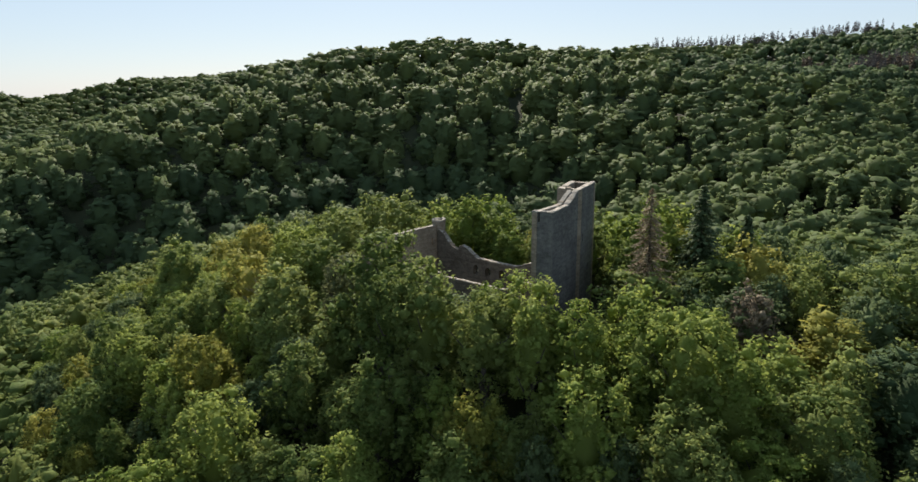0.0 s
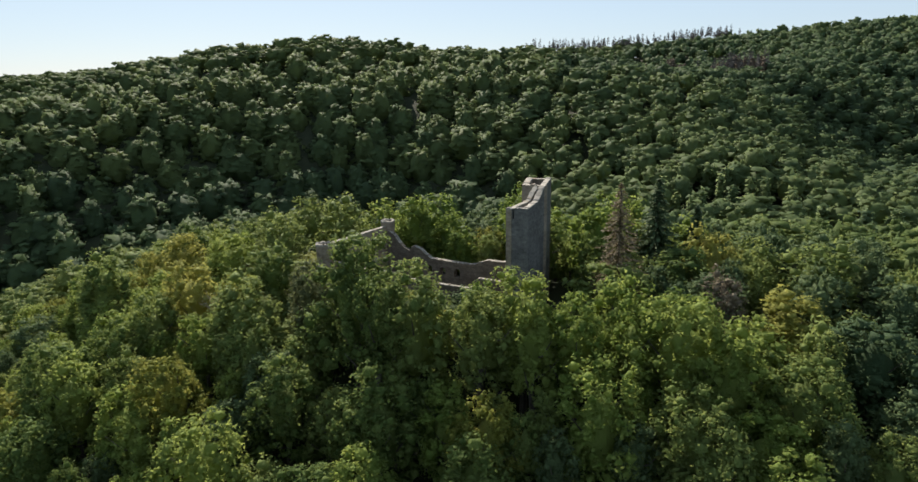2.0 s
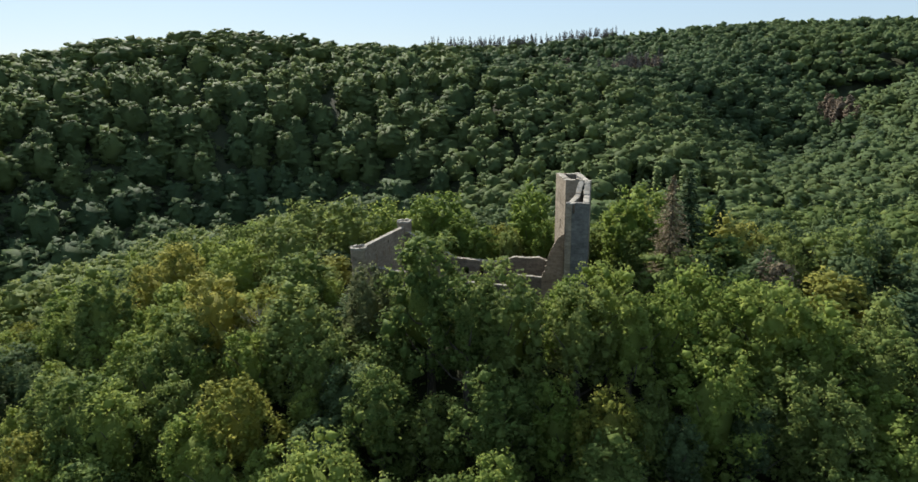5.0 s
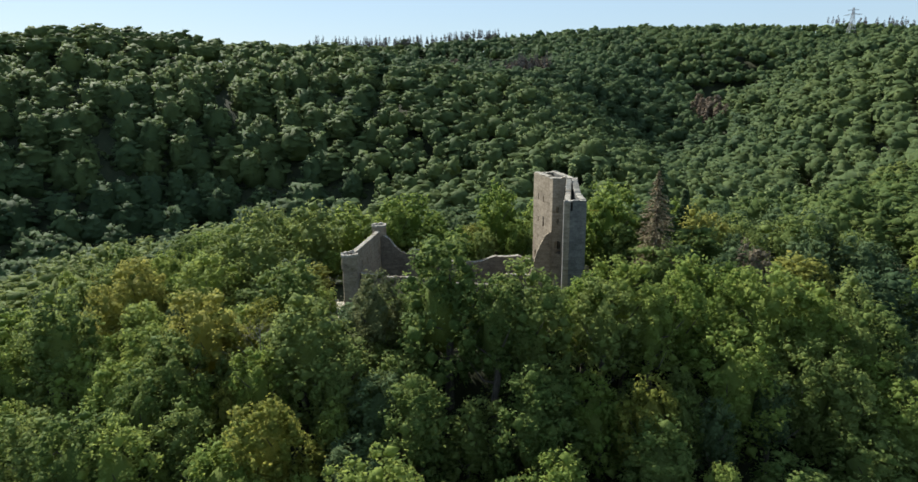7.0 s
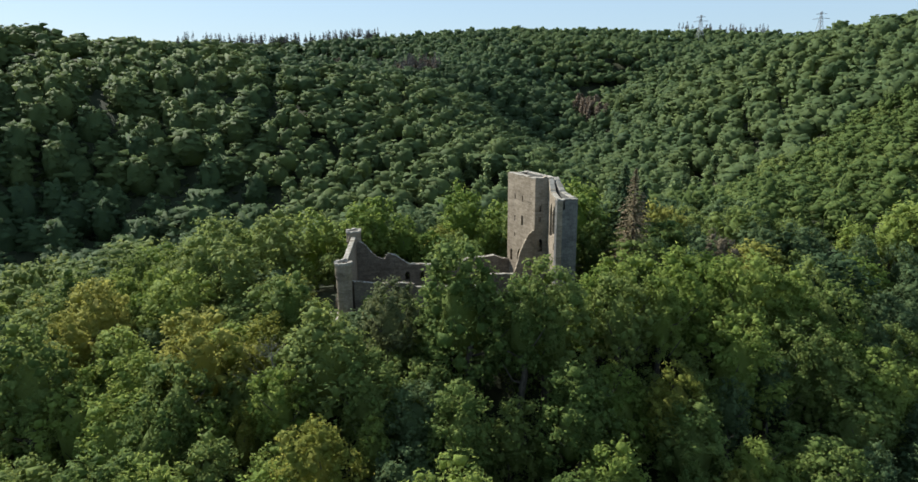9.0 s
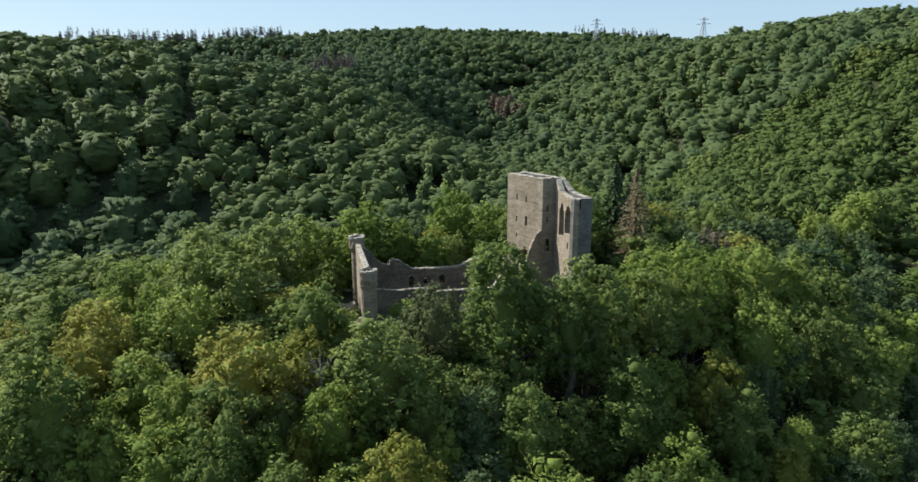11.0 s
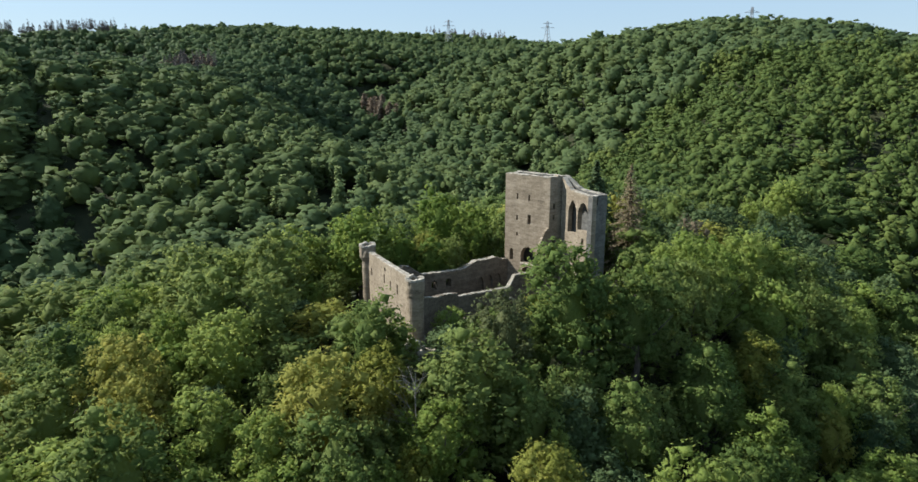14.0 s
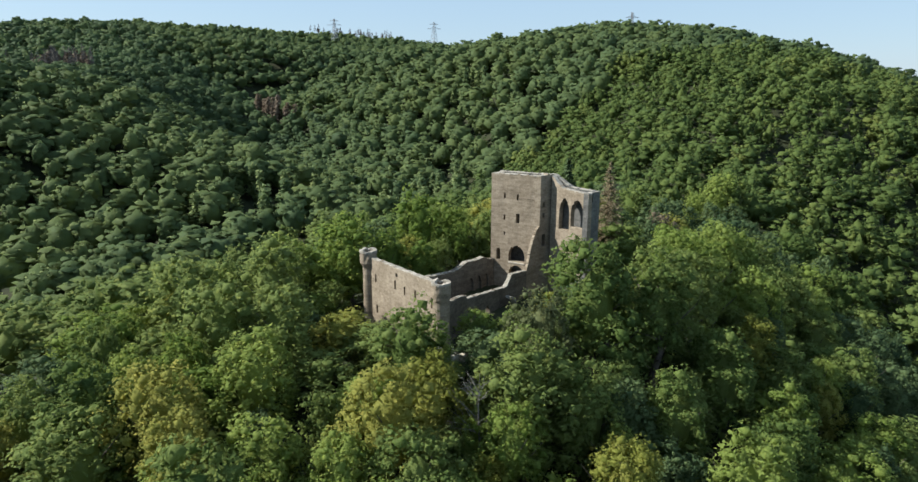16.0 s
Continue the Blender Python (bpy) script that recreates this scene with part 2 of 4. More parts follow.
# ---------------------------------------------------------------- the land
# hills as (x, y, radius, height), summed: the surface of the tree tops
HOLLOW = [(46, 300, 26, -7.0), (52, 350, 22, -4.0)]
BROAD_RISES = [(-950, 70, 220, 152.5), (-950, 510, 220, -66.1), (-950, 950, 220, 67.7), (-840, -150, 220, -30.0), (-840, 290, 220, 15.2), (-840, 730, 220, 102.4), (-730, 70, 220, -1.7), (-730, 510, 220, 4.6), (-730, 950, 220, 7.7), (-620, -150, 220, -48.1), (-620, 290, 220, -2.6), (-620, 730, 220, -42.5), (-510, 70, 220, -22.0), (-510, 950, 220, 38.3), (-400, 290, 220, 3.5), (-290, 510, 220, 25.1), (-290, 950, 220, 26.3), (-180, 730, 220, 7.7), (-70, 70, 220, -15.0), (-70, 510, 220, 54.6), (-70, 950, 220, -25.7), (40, -150, 220, 35.3)]
RIDGES = [(40, 730, 220, 5.0), (150, 70, 220, -28.6), (150, 510, 220, 25.8), (150, 950, 220, -7.6), (260, 290, 220, 23.9), (260, 730, 220, 23.8), (370, 70, 220, 10.4), (370, 510, 220, 3.4), (370, 950, 220, 27.6), (480, 290, 220, 19.6), (480, 730, 220, 21.1), (-860, 330, 120, 133.2), (-820, 400, 120, -260.2), (-780, 470, 120, 179.4), (-740, 560, 120, -24.3), (-520, 60, 110, 17.2), (-520, 300, 110, -30.8), (-520, 540, 110, 18.5), (-520, 780, 110, -2.2), (-460, -60, 110, 9.6), (-460, 180, 110, 14.8), (-460, 660, 110, -13.0)]
SHOULDERS = [(-400, 300, 110, 30.8), (-340, 180, 110, 17.3), (-340, 660, 110, -16.0), (-280, 780, 110, 4.3), (-220, 180, 110, -23.9), (-40, 780, 110, -4.1), (20, -60, 110, -32.4), (20, 660, 110, 8.4), (80, 540, 110, -17.0), (80, 780, 110, 26.9), (140, 180, 110, 21.3), (140, 420, 110, -13.2), (200, 60, 110, 3.2), (200, 540, 110, -20.6), (200, 780, 110, 26.7), (260, 180, 110, 23.3), (260, 660, 110, -30.4), (320, 300, 110, -12.3), (320, 780, 110, 23.5), (380, 660, 110, 14.7), (440, 540, 110, 10.4), (440, 780, 110, 6.1)]
SPURS = [(500, 660, 110, 6.7), (-346, 504, 62, -12.7), (-312, 300, 62, 20.6), (-278, 504, 62, -11.9), (-244, 572, 62, 13.9), (-142, 96, 62, 10.1), (-142, 368, 62, 9.7), (-142, 504, 62, -12.4), (-74, 96, 62, 26.0), (-74, 504, 62, -29.4), (-40, 436, 62, -19.0), (-6, 96, 62, 22.0), (28, 164, 62, -19.1), (28, 436, 62, 17.7), (28, 572, 62, -7.9), (62, 232, 62, -22.4), (62, 368, 62, -13.6), (62, 504, 62, 9.1), (96, 436, 62, -19.0), (130, 96, 62, 16.2), (130, 504, 62, -10.7), (164, 436, 62, -23.0)]
HOLLOWS = [(164, 572, 62, 21.9), (198, 232, 62, 9.7), (198, 368, 62, 9.7), (232, 572, 62, 8.7), (266, 504, 62, 7.3), (-310, 146, 38, 16.2), (-289, 188, 38, 12.5), (-268, 230, 38, 11.2), (-247, 104, 38, -15.6), (-247, 356, 38, 13.9), (-226, 230, 38, -11.4), (-205, 272, 38, 17.0), (-142, 230, 38, -17.6), (-58, 146, 38, -17.6), (-58, 230, 38, -14.2), (-16, 230, 38, 13.9), (47, 272, 38, -13.4), (47, 356, 38, -11.7), (89, 104, 38, 8.5), (89, 356, 38, -23.2), (131, 356, 38, 13.1), (152, 398, 38, 21.7)]
FAR_CREST = [(-800, 425, 60, 44.0)]
HILLS = np.array(FAR_CREST + HOLLOW + BROAD_RISES + RIDGES + SHOULDERS + SPURS + HOLLOWS, float)
BASE = -10.0
TREE = 13.0                              # usual height of the woods
CASTLE = (-51.0, 81.5)


def canopy(x, y):
    x, y = np.asarray(x, float), np.asarray(y, float)
    z = np.full(x.shape, BASE)
    for hx, hy, s, h in HILLS:
        z = z + h * np.exp(-((x - hx) ** 2 + (y - hy) ** 2) / (2 * s * s))
    far = np.clip((np.hypot(x + 50, y - 350) - 780) / 260, 0, 1)      # beyond the last crests the land is low
    return z * (1 - far) + BASE * far


def ground_z(x, y):
    x, y = np.asarray(x, float), np.asarray(y, float)
    g = canopy(x, y) - TREE
    d = np.sqrt(((x - CASTLE[0]) / 24.0) ** 2 + ((y - CASTLE[1]) / 14.0) ** 2)
    w = np.clip((1.55 - d) / 0.55, 0, 1)
    w = w * w * (3 - 2 * w)
    return g * (1 - w) + 4.0 * w


def make_ground():
    """One sheet: fine round the castle, coarser outwards, out to the horizon."""
    def axis(c, inner, step, far):
        a = list(np.arange(c - inner, c + inner + 0.1, step))
        s, e = step, c + inner
        while e < c + far:
            s *= 1.12
            e += s
            a.append(e)
            a.insert(0, 2 * c - e)
        return np.array(a)
    xs, ys = axis(-50, 420, 6.0, 4200), axis(350, 480, 6.0, 4200)
    X, Y = np.meshgrid(xs, ys)
    Z = ground_z(X, Y)
    V = np.stack([X, Y, Z], -1).reshape(-1, 3)
    w, h = len(xs), len(ys)
    i = (np.arange(h - 1)[:, None] * w + np.arange(w - 1)[None, :]).ravel()
    T = np.concatenate([np.stack([i, i + 1, i + w + 1], 1), np.stack([i, i + w + 1, i + w], 1)])
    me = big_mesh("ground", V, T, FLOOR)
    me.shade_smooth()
    return tagged(new("ground", me), "dark leaf-littered forest ground over rolling hills, shade under trees put into its colour", "ground", kind="structure")


make_ground()


# ---------------------------------------------------------------- trees
def ico(level):
    bm = bmesh.new()
    bmesh.ops.create_icosphere(bm, subdivisions=level, radius=1.0)
    bm.verts.ensure_lookup_table()
    v = np.array([p.co[:] for p in bm.verts])
    f = np.array([[p.index for p in q.verts] for q in bm.faces])
    bm.free()
    return v, f


ICO1, ICO2 = ico(1), ico(2)
OCTA = (np.array([(1, 0, 0), (-1, 0, 0), (0, 1, 0), (0, -1, 0), (0, 0, 1), (0, 0, -1)], float),
        np.array([(0, 2, 4), (2, 1, 4), (1, 3, 4), (3, 0, 4), (2, 0, 5), (1, 2, 5), (3, 1, 5), (0, 3, 5)]))


def unit(v):
    return v / (np.linalg.norm(v, axis=-1, keepdims=True) + 1e-9)


def sprays(rng, radius, count, size, up=0.25, spread=0.75):
    """Leaf sprays on the outer side of one clump round the origin: small pointed blades, loosely facing outwards."""
    d = unit(rng.normal(size=(count, 3)) + np.array([0, 0, up]))
    p = d * radius * rng.uniform(0.82, 1.14, (count, 1))
    n = unit(d * 0.7 + np.array([0, 0, 0.55]) + rng.normal(size=(count, 3)) * spread)
    a = unit(np.cross(n, rng.normal(size=(count, 3))))
    b = np.cross(n, a)
    s = size * rng.uniform(0.6, 1.4, (count, 1))
    v = np.stack([p - a * s, p + a * s * 0.5 - b * s * 0.6, p + a * s * 0.7 + b * s * 0.6], 1).reshape(-1, 3)
    f = np.arange(count * 3).reshape(-1, 3)
    return v, f, np.repeat(unit(0.75 * d + n), 3, axis=0)


def crown_arrays(seed, clumps, core, per_clump, size, wide=4.2, tall=8.5, clump_r=1.5, shape=0.0, body=None, soft=0.5, fat=0.78, fill=0.55):
    """A broad crown, its base at z = 0: clumps of foliage round an uneven body, each a lumpy core with leaf sprays on it.
    Leaves are shaded by the lie of the whole bough (soft: how much) rather than blade by blade."""
    rng = np.random.default_rng(seed)
    turn = np.random.default_rng(seed + 7000)
    V, F, N, at = [], [], [], 0
    lean = rng.normal(size=2) * 0.06
    lobes = rng.uniform(0, 6.28, 3)
    heart = np.array([lean[0] * tall / 2, lean[1] * tall / 2, tall * 0.40])
    for k in range(clumps):
        u = (k + 0.5) / clumps
        ph = k * 2.39996 + rng.uniform(-0.6, 0.6)
        h = 1 - u ** 0.85 * 1.0                               # 1 at the top
        prof = math.sqrt(max(0.02, 1 - (abs(h - 0.42) / 0.62) ** 2.2)) * (1 - shape * h)
        prof *= 1 + 0.16 * math.sin(2 * ph + lobes[0]) + 0.12 * math.sin(3 * ph + lobes[1] + 5 * h)
        inset = rng.uniform(0.80, 1.03)
        r = wide * prof * inset - clump_r * 0.35
        z = tall * (0.06 + 0.86 * h) + rng.uniform(-0.5, 0.5)
        c = np.array([r * math.cos(ph) + lean[0] * z, r * math.sin(ph) + lean[1] * z, z])
        cr = clump_r * rng.uniform(0.6, 1.4)
        sq = np.array([rng.uniform(0.95, 1.25), rng.uniform(0.95, 1.25), rng.uniform(0.5, 0.8)])
        out = unit((c - heart) * np.array([1, 1, 1.3]))
        v0, f0 = core
        q = np.linalg.qr(turn.normal(size=(3, 3)))[0]
        v0 = v0 @ (q * np.sign(np.linalg.det(q)))             # every core lies another way
        V.append(v0 * (1 + 0.18 * rng.normal(size=(len(v0), 1))) * cr * fat * sq + c)
        N.append(unit(v0 + out * soft)); F.append(f0 + at); at += len(v0)
        v, f, n = sprays(rng, cr, per_clump, size)
        V.append(v * sq + c); N.append(unit(n + out * soft)); F.append(f + at); at += len(v)
    # inner mass that keeps the light from passing straight through
    v0, f0 = body or ICO2
    V.append(v0 * (1 + 0.12 * rng.normal(size=(len(v0), 1))) * np.array([wide * fill * (1 - shape * 0.5), wide * fill * (1 - shape * 0.5), tall * 0.62 * fill]) + np.array([heart[0], heart[1], tall * 0.44]))
    N.append(v0); F.append(f0 + at)
    return np.concatenate(V), np.concatenate(F), np.concatenate(N)


def billow_arrays(seed, core, bumps, leaves, size, wide, tall, shape=0.0, depth=0.36, soft=0.3, bottom=0.0):
    """A closed crown as seen from far off: one rounded mass swelling into boughs, creased between them, with leaf sprays on it."""
    rng = np.random.default_rng(seed)
    d0, f0 = core
    ph = np.arange(bumps) * 2.39996 + rng.uniform(-0.4, 0.4, bumps)
    cz = np.linspace(0.97, -0.45, bumps) + rng.uniform(-0.08, 0.08, bumps)
    cr = np.sqrt(np.clip(1 - cz ** 2, 0, 1))
    B = unit(np.stack([cr * np.cos(ph), cr * np.sin(ph), cz], 1))
    power = rng.uniform(0.72, 1.12, bumps)
    width = 1.5 / bumps

    def swell(d):
        w = (np.exp(-(1 - d @ B.T) / width) * power).max(1)
        return (1 - depth) + depth * w

    def place(d, r):
        p = d * r[:, None] * np.array([wide, wide, tall / 2])
        h = np.clip(d[:, 2:3], -1, 1)
        p[:, :2] *= 1 - shape * np.clip(h, 0, 1) - 0.25 * np.clip(-h, 0, 1)
        return p + np.array([0, 0, tall / 2])
    r = swell(d0) * (1 + 0.05 * rng.normal(size=len(d0)))
    V = place(d0, r * 0.87)
    n = np.zeros_like(V)
    fn = np.cross(V[f0[:, 1]] - V[f0[:, 0]], V[f0[:, 2]] - V[f0[:, 0]])
    for k in range(3):
        np.add.at(n, f0[:, k], fn)
    n = unit(unit(n) + d0 * soft)
    d = unit(rng.normal(size=(leaves, 3)) + np.array([0, 0, 0.12]))
    p = place(d, swell(d) * rng.uniform(0.93, 1.10, leaves))
    q = unit(d + rng.normal(size=(leaves, 3)) * 0.55)
    a = unit(np.cross(q, rng.normal(size=(leaves, 3))))
    b = np.cross(q, a)
    z = size * rng.uniform(0.6, 1.4, (leaves, 1))
    lv = np.stack([p - a * z, p + a * z * 0.5 - b * z * 0.6, p + a * z * 0.7 + b * z * 0.6], 1).reshape(-1, 3)
    to = B[np.argmax(np.exp(-(1 - d @ B.T) / width) * power, 1)]
    ln = unit(d * 0.8 + (d - to * 0.72) * 1.1 + 0.25 * q)      # shaded by the bough that carries them
    return np.concatenate([V, lv]), np.concatenate([f0, np.arange(leaves * 3).reshape(-1, 3) + len(V)]), np.concatenate([n, np.repeat(ln, 3, axis=0)])


def tube(points, radii, sides=7):
    V, F = [], []
    for k, (p, r) in enumerate(zip(points, radii)):
        p = np.array(p)
        q = np.array(points[min(k + 1, len(points) - 1)]) - np.array(points[max(k - 1, 0)])
        q = q / np.linalg.norm(q)
        a = np.cross(q, [0.3, 1, 0.2]); a /= np.linalg.norm(a)
        b = np.cross(q, a)
        for s in range(sides):
            w = 6.28318 * s / sides
            V.append(p + r * (math.cos(w) * a + math.sin(w) * b))
    for k in range(len(points) - 1):
        for s in range(sides):
            i, j = k * sides + s, k * sides + (s + 1) % sides
            F.append((i, j, j + sides, i + sides))
    return V, F


def trunk_mesh(name, height, r, seed, limbs=6):
    rng = np.random.default_rng(seed)
    pts = [np.array([0, 0, -1.0])]
    for k in range(1, 7):
        pts.append(np.array([rng.normal() * 0.12 * k / 3, rng.normal() * 0.12 * k / 3, height * k / 6]))
    V, F = tube(pts, [r * 1.35, r, r * 0.9, r * 0.78, r * 0.62, r * 0.42, r * 0.16])
    for k in range(limbs):
        z = height * (0.35 + 0.5 * k / limbs)
        ph = k * 2.4 + rng.uniform(-0.4, 0.4)
        ln = height * 0.28 * rng.uniform(0.7, 1.1)
        base = np.array([0, 0, z])
        mid = base + np.array([math.cos(ph), math.sin(ph), 0.5]) * ln * 0.5
        tip = base + np.array([math.cos(ph), math.sin(ph), 0.95]) * ln
        v, f = tube([base, mid, tip], [r * 0.36, r * 0.22, r * 0.06], 5)
        F += [tuple(i + len(V) for i in q) for q in f]
        V += list(v)
    return mesh_from(name, V, F, BARK, True)


CROWN_W, CROWN_T = 4.2, 9.0
CROWNS = {"fine": [], "plain": []}
for k in range(6):
    for grade, (clumps, per, size) in (("fine", (116, 42, 0.195)), ("plain", (72, 34, 0.26))):
        v, f, n = crown_arrays(11 + k, clumps, OCTA, per, size, CROWN_W, CROWN_T, 0.86 if grade == "fine" else 1.02, (0.0, 0.06, 0.18, 0.03, 0.24, 0.1)[k], ICO1, 0.2, 0.60)
        CROWNS[grade].append(big_mesh("crown", v, f, LEAF, None, n))
TRUNKS = [trunk_mesh("trunk", 11.5, 0.32, 40 + k) for k in range(3)]
tree_rng = random.Random(7)


def broadleaf(x, y, top, radius, leaf, label, group="trees round the castle"):
    """A broad-leaved tree: trunk with limbs, and a crown that reaches from about a third of its height to the top."""
    g = float(ground_z(x, y)) - 0.2
    top = max(top, g + 6.0)
    height = top - g
    crown_h = min(height * 0.88, radius * 2.7 + 2.0)
    tree = new("tree")
    tree.location = (x, y, g)
    tree.rotation_euler = (0, 0, tree_rng.uniform(0, 6.28))
    tagged(tree, label, "tree", group)
    tr = child("trunk", tree_rng.choice(TRUNKS), tree)
    tr.scale = (height / 13.0, height / 13.0, (height - crown_h * 0.25) / 11.5)
    cr = child("crown", tree_rng.choice(CROWNS["fine" if y < 66 and x < 8 or x < -88 else "plain"]), tree)
    cr.location = (0, 0, height - crown_h)
    cr.scale = (radius / CROWN_W, radius / CROWN_W, crown_h / CROWN_T / 0.97)
    if leaf is not LEAF:
        cr.material_slots[0].link = "OBJECT"
        cr.material_slots[0].material = leaf
    return tree


LABEL = {"deep": (LEAF_DEEP, "broad-leaved tree with a dull bluish green crown"),
         "green": (LEAF, "tall broad-leaved tree with a dense dark green crown"),
         "light": (LEAF_LIGHT, "broad-leaved tree with a fresh light green crown"),
         "yellow": (LEAF_YELLOW, "broad-leaved tree with a yellowish green crown")}
# the trees that stand out round the ruin: x, y, top, crown radius
PLACED = {
    "green": [(-87, 98, 15.8, 4.8), (-103, 82.5, 11.8, 4.0), (-84.5, 57, 8.4, 4.0), (-86.2, 51.8, 6.2, 3.6), (-96.2, 48.5, 2.6, 4.4), (-47.4, 55.2, 15.8, 3.4), (-35.2, 56.8, 14.8, 3.4),
              (-104.9, 78.2, 9.6, 4.6), (-101.7, 62.3, 11.2, 5.0), (-89.2, 45.7, 5.3, 4.6), (-83.8, 37.5, 0.5, 4.6), (-87, 88.7, 15.0, 4.6),
              (-82.3, 83.8, 14.6, 4.4), (-77.2, 95.1, 16.5, 4.8), (-74.8, 70.2, 13.6, 4.0), (-69.8, 57.3, 12.4, 5.6), (-65.1, 54.1, 9.1, 4.0),
              (-56.4, 55, 7.5, 3.4), (-52.8, 59.4, 19.4, 5.8), (-43.8, 57.8, 16.9, 5.2), (-55.4, 48, 7.0, 4.2), (-50.4, 48.9, 4.4, 3.2),
              (-43.4, 47.6, 7.9, 4.6)],
    "light": [(-63, 96.5, 16.8, 4.4), (-28.9, 88, 19.6, 4.0), (-20, 63, 13.4, 3.4), (-29.5, 57.5, 13.6, 3.0), (-92, 67, 8.8, 4.0), (-74, 55.4, 7.8, 3.2), (-96.8, 99.3, 11.5, 4.6), (-88.4, 78, 12.6, 4.4), (-59.3, 39, 4.6, 4.6), (-36.8, 60.3, 14.7, 3.2), (-31.7, 61.2, 16.5, 4.4),
              (-25.6, 60.8, 14.2, 3.5), (-22.5, 66.2, 14.8, 4.0), (-22.2, 53.4, 10.2, 4.6), (-14.6, 62.6, 15.0, 5.0), (-60.5, 101.2, 17.4, 4.8),
              (-45.5, 101, 18.6, 4.4), (-52.5, 93.4, 12.6, 3.2), (-27.5, 93, 20.5, 4.6), (-84.5, 43.6, 4.9, 4.0), (-71.5, 101, 15.5, 4.6)],
    "yellow": [(-98.6, 76.9, 12.4, 4.0), (-99.1, 70.9, 10.4, 3.2), (-82.8, 63, 12.2, 4.4), (-69.6, 46.5, 6.8, 4.0), (-31.8, 49.0, 6.8, 3.2), (-4, 76.1, 12.0, 4.8)],
}
PLACED_SLOPE = {
    "green": [(-10.5, 52.3, 7.0, 3.6), (-19, 39.8, 1.0, 4.0), (-46.3, 40, 1.1, 4.0), (-31.0, 45.5, 4.0, 4.4), (-18.6, 44.5, 0.1, 4.4), (-13.5, 54.4, 8.5, 4.2), (-9.3, 47.5, 1.8, 4.2), (-12.2, 100, 11.8, 4.6), (-3.4, 62.3, 10.3, 4.4),
              (-0.1, 88, 16.2, 4.8), (31.6, 81.2, 17.3, 4.8)],
    "light": [(-9.5, 61.5, 12.2, 4.0), (12.5, 72.5, 9.6, 4.5), (26, 82, 17.2, 4.5), (-15.4, 68.9, 13.2, 4.2), (-8.6, 68.1, 11.3, 4.4), (-6.2, 56.1, 6.7, 4.0), (-3.7, 51.5, 5.0, 4.2), (9.5, 56.6, 4.4, 4.6), (-38.5, 101.5, 15.0, 4.2)],
}
taken = []
for table in (PLACED, PLACED_SLOPE):
    for tone, rows_ in table.items():
        for x, y, top, r in rows_:
            broadleaf(x, y, top, r, *LABEL[tone])
            taken.append((x, y, r))


def clear_of_castle(x, y, r):
    """True where neither the walls, the court nor the strip before them would be grown over."""
    u, w = x - CASTLE[0], y - CASTLE[1]
    return not (-20 - r < u < 21 + r and -9 - r < w < 9.5 + r)


def in_grove(x, y):
    """The stretch of wood on the castle's own hill, whose trees are single things."""
    return ((x + 50) / 74) ** 2 + ((y - 69) / 42) ** 2 < 1


fill_rng = random.Random(5)
fill = 0
for k in range(9000):
    if fill >= 245:
        break
    x, y = fill_rng.uniform(-140, 50), fill_rng.uniform(15, 130)
    if not in_grove(x, y):
        continue
    r = fill_rng.choice((2.3, 3.0, 3.6, 4.2, 4.8)) + fill_rng.uniform(-0.2, 0.3)
    if not clear_of_castle(x, y, r * 0.6):
        continue
    if any((x - a) ** 2 + (y - b) ** 2 < (0.66 * (r + c)) ** 2 for a, b, c in taken):
        continue
    top = float(canopy(x, y)) + fill_rng.uniform(-3.6, 0.2) + (r - 3.8) * 0.7
    if -72 < x < -22 and 55 < y < 74:
        top = min(top, 9.5 if x > -46 else 7.0)                # low growth before the walls
    if -92 < x < -64 and 66 < y < 96:
        top = min(top, 8.0)
    tone = fill_rng.choices(("green", "light", "yellow", "deep"), (0.40, 0.34, 0.12, 0.14) if x < -62 else (0.44, 0.28, 0.08, 0.20) if x < -20 else (0.42, 0.06, 0.03, 0.49))[0]
    broadleaf(x, y, top, r, *LABEL[tone])
    taken.append((x, y, r))
    fill += 1


# ---------------------------------------------------------------- conifers by the keep
def conifer_arrays(seed, height, radius, tiers, per_tier, size, droop=0.25, thin=0.0):
    rng = np.random.default_rng(seed)
    V, F, at = [], [], 0
    for k in range(tiers):
        u = (k + 0.5) / tiers
        z = height * (0.12 + 0.87 * u)
        reach = radius * (1 - u) ** 0.85 + 0.18
        for j in range(per_tier):
            if rng.random() < thin:
                continue
            ph = rng.uniform(0, 6.283)
            ln = reach * rng.uniform(0.65, 1.12)
            n = max(3, int(ln / (size * 0.75)))
            for i in range(n):
                s = (i + 0.6) / n
                p = np.array([math.cos(ph) * ln * s, math.sin(ph) * ln * s, z - droop * ln * s + rng.normal() * 0.08])
                a = unit(np.array([math.cos(ph), math.sin(ph), -droop]) + rng.normal(size=3) * 0.35)
                b = unit(np.cross(a, np.array([0, 0, 1.0]) + rng.normal(size=3) * 0.5))
                w = size * rng.uniform(0.7, 1.2)
                V += [p - a * w, p - b * w * 0.5, p + a * w, p + b * w * 0.5]
                F += [(at, at + 1, at + 2), (at, at + 2, at + 3)]
                at += 4
    return np.array(V), np.array(F)


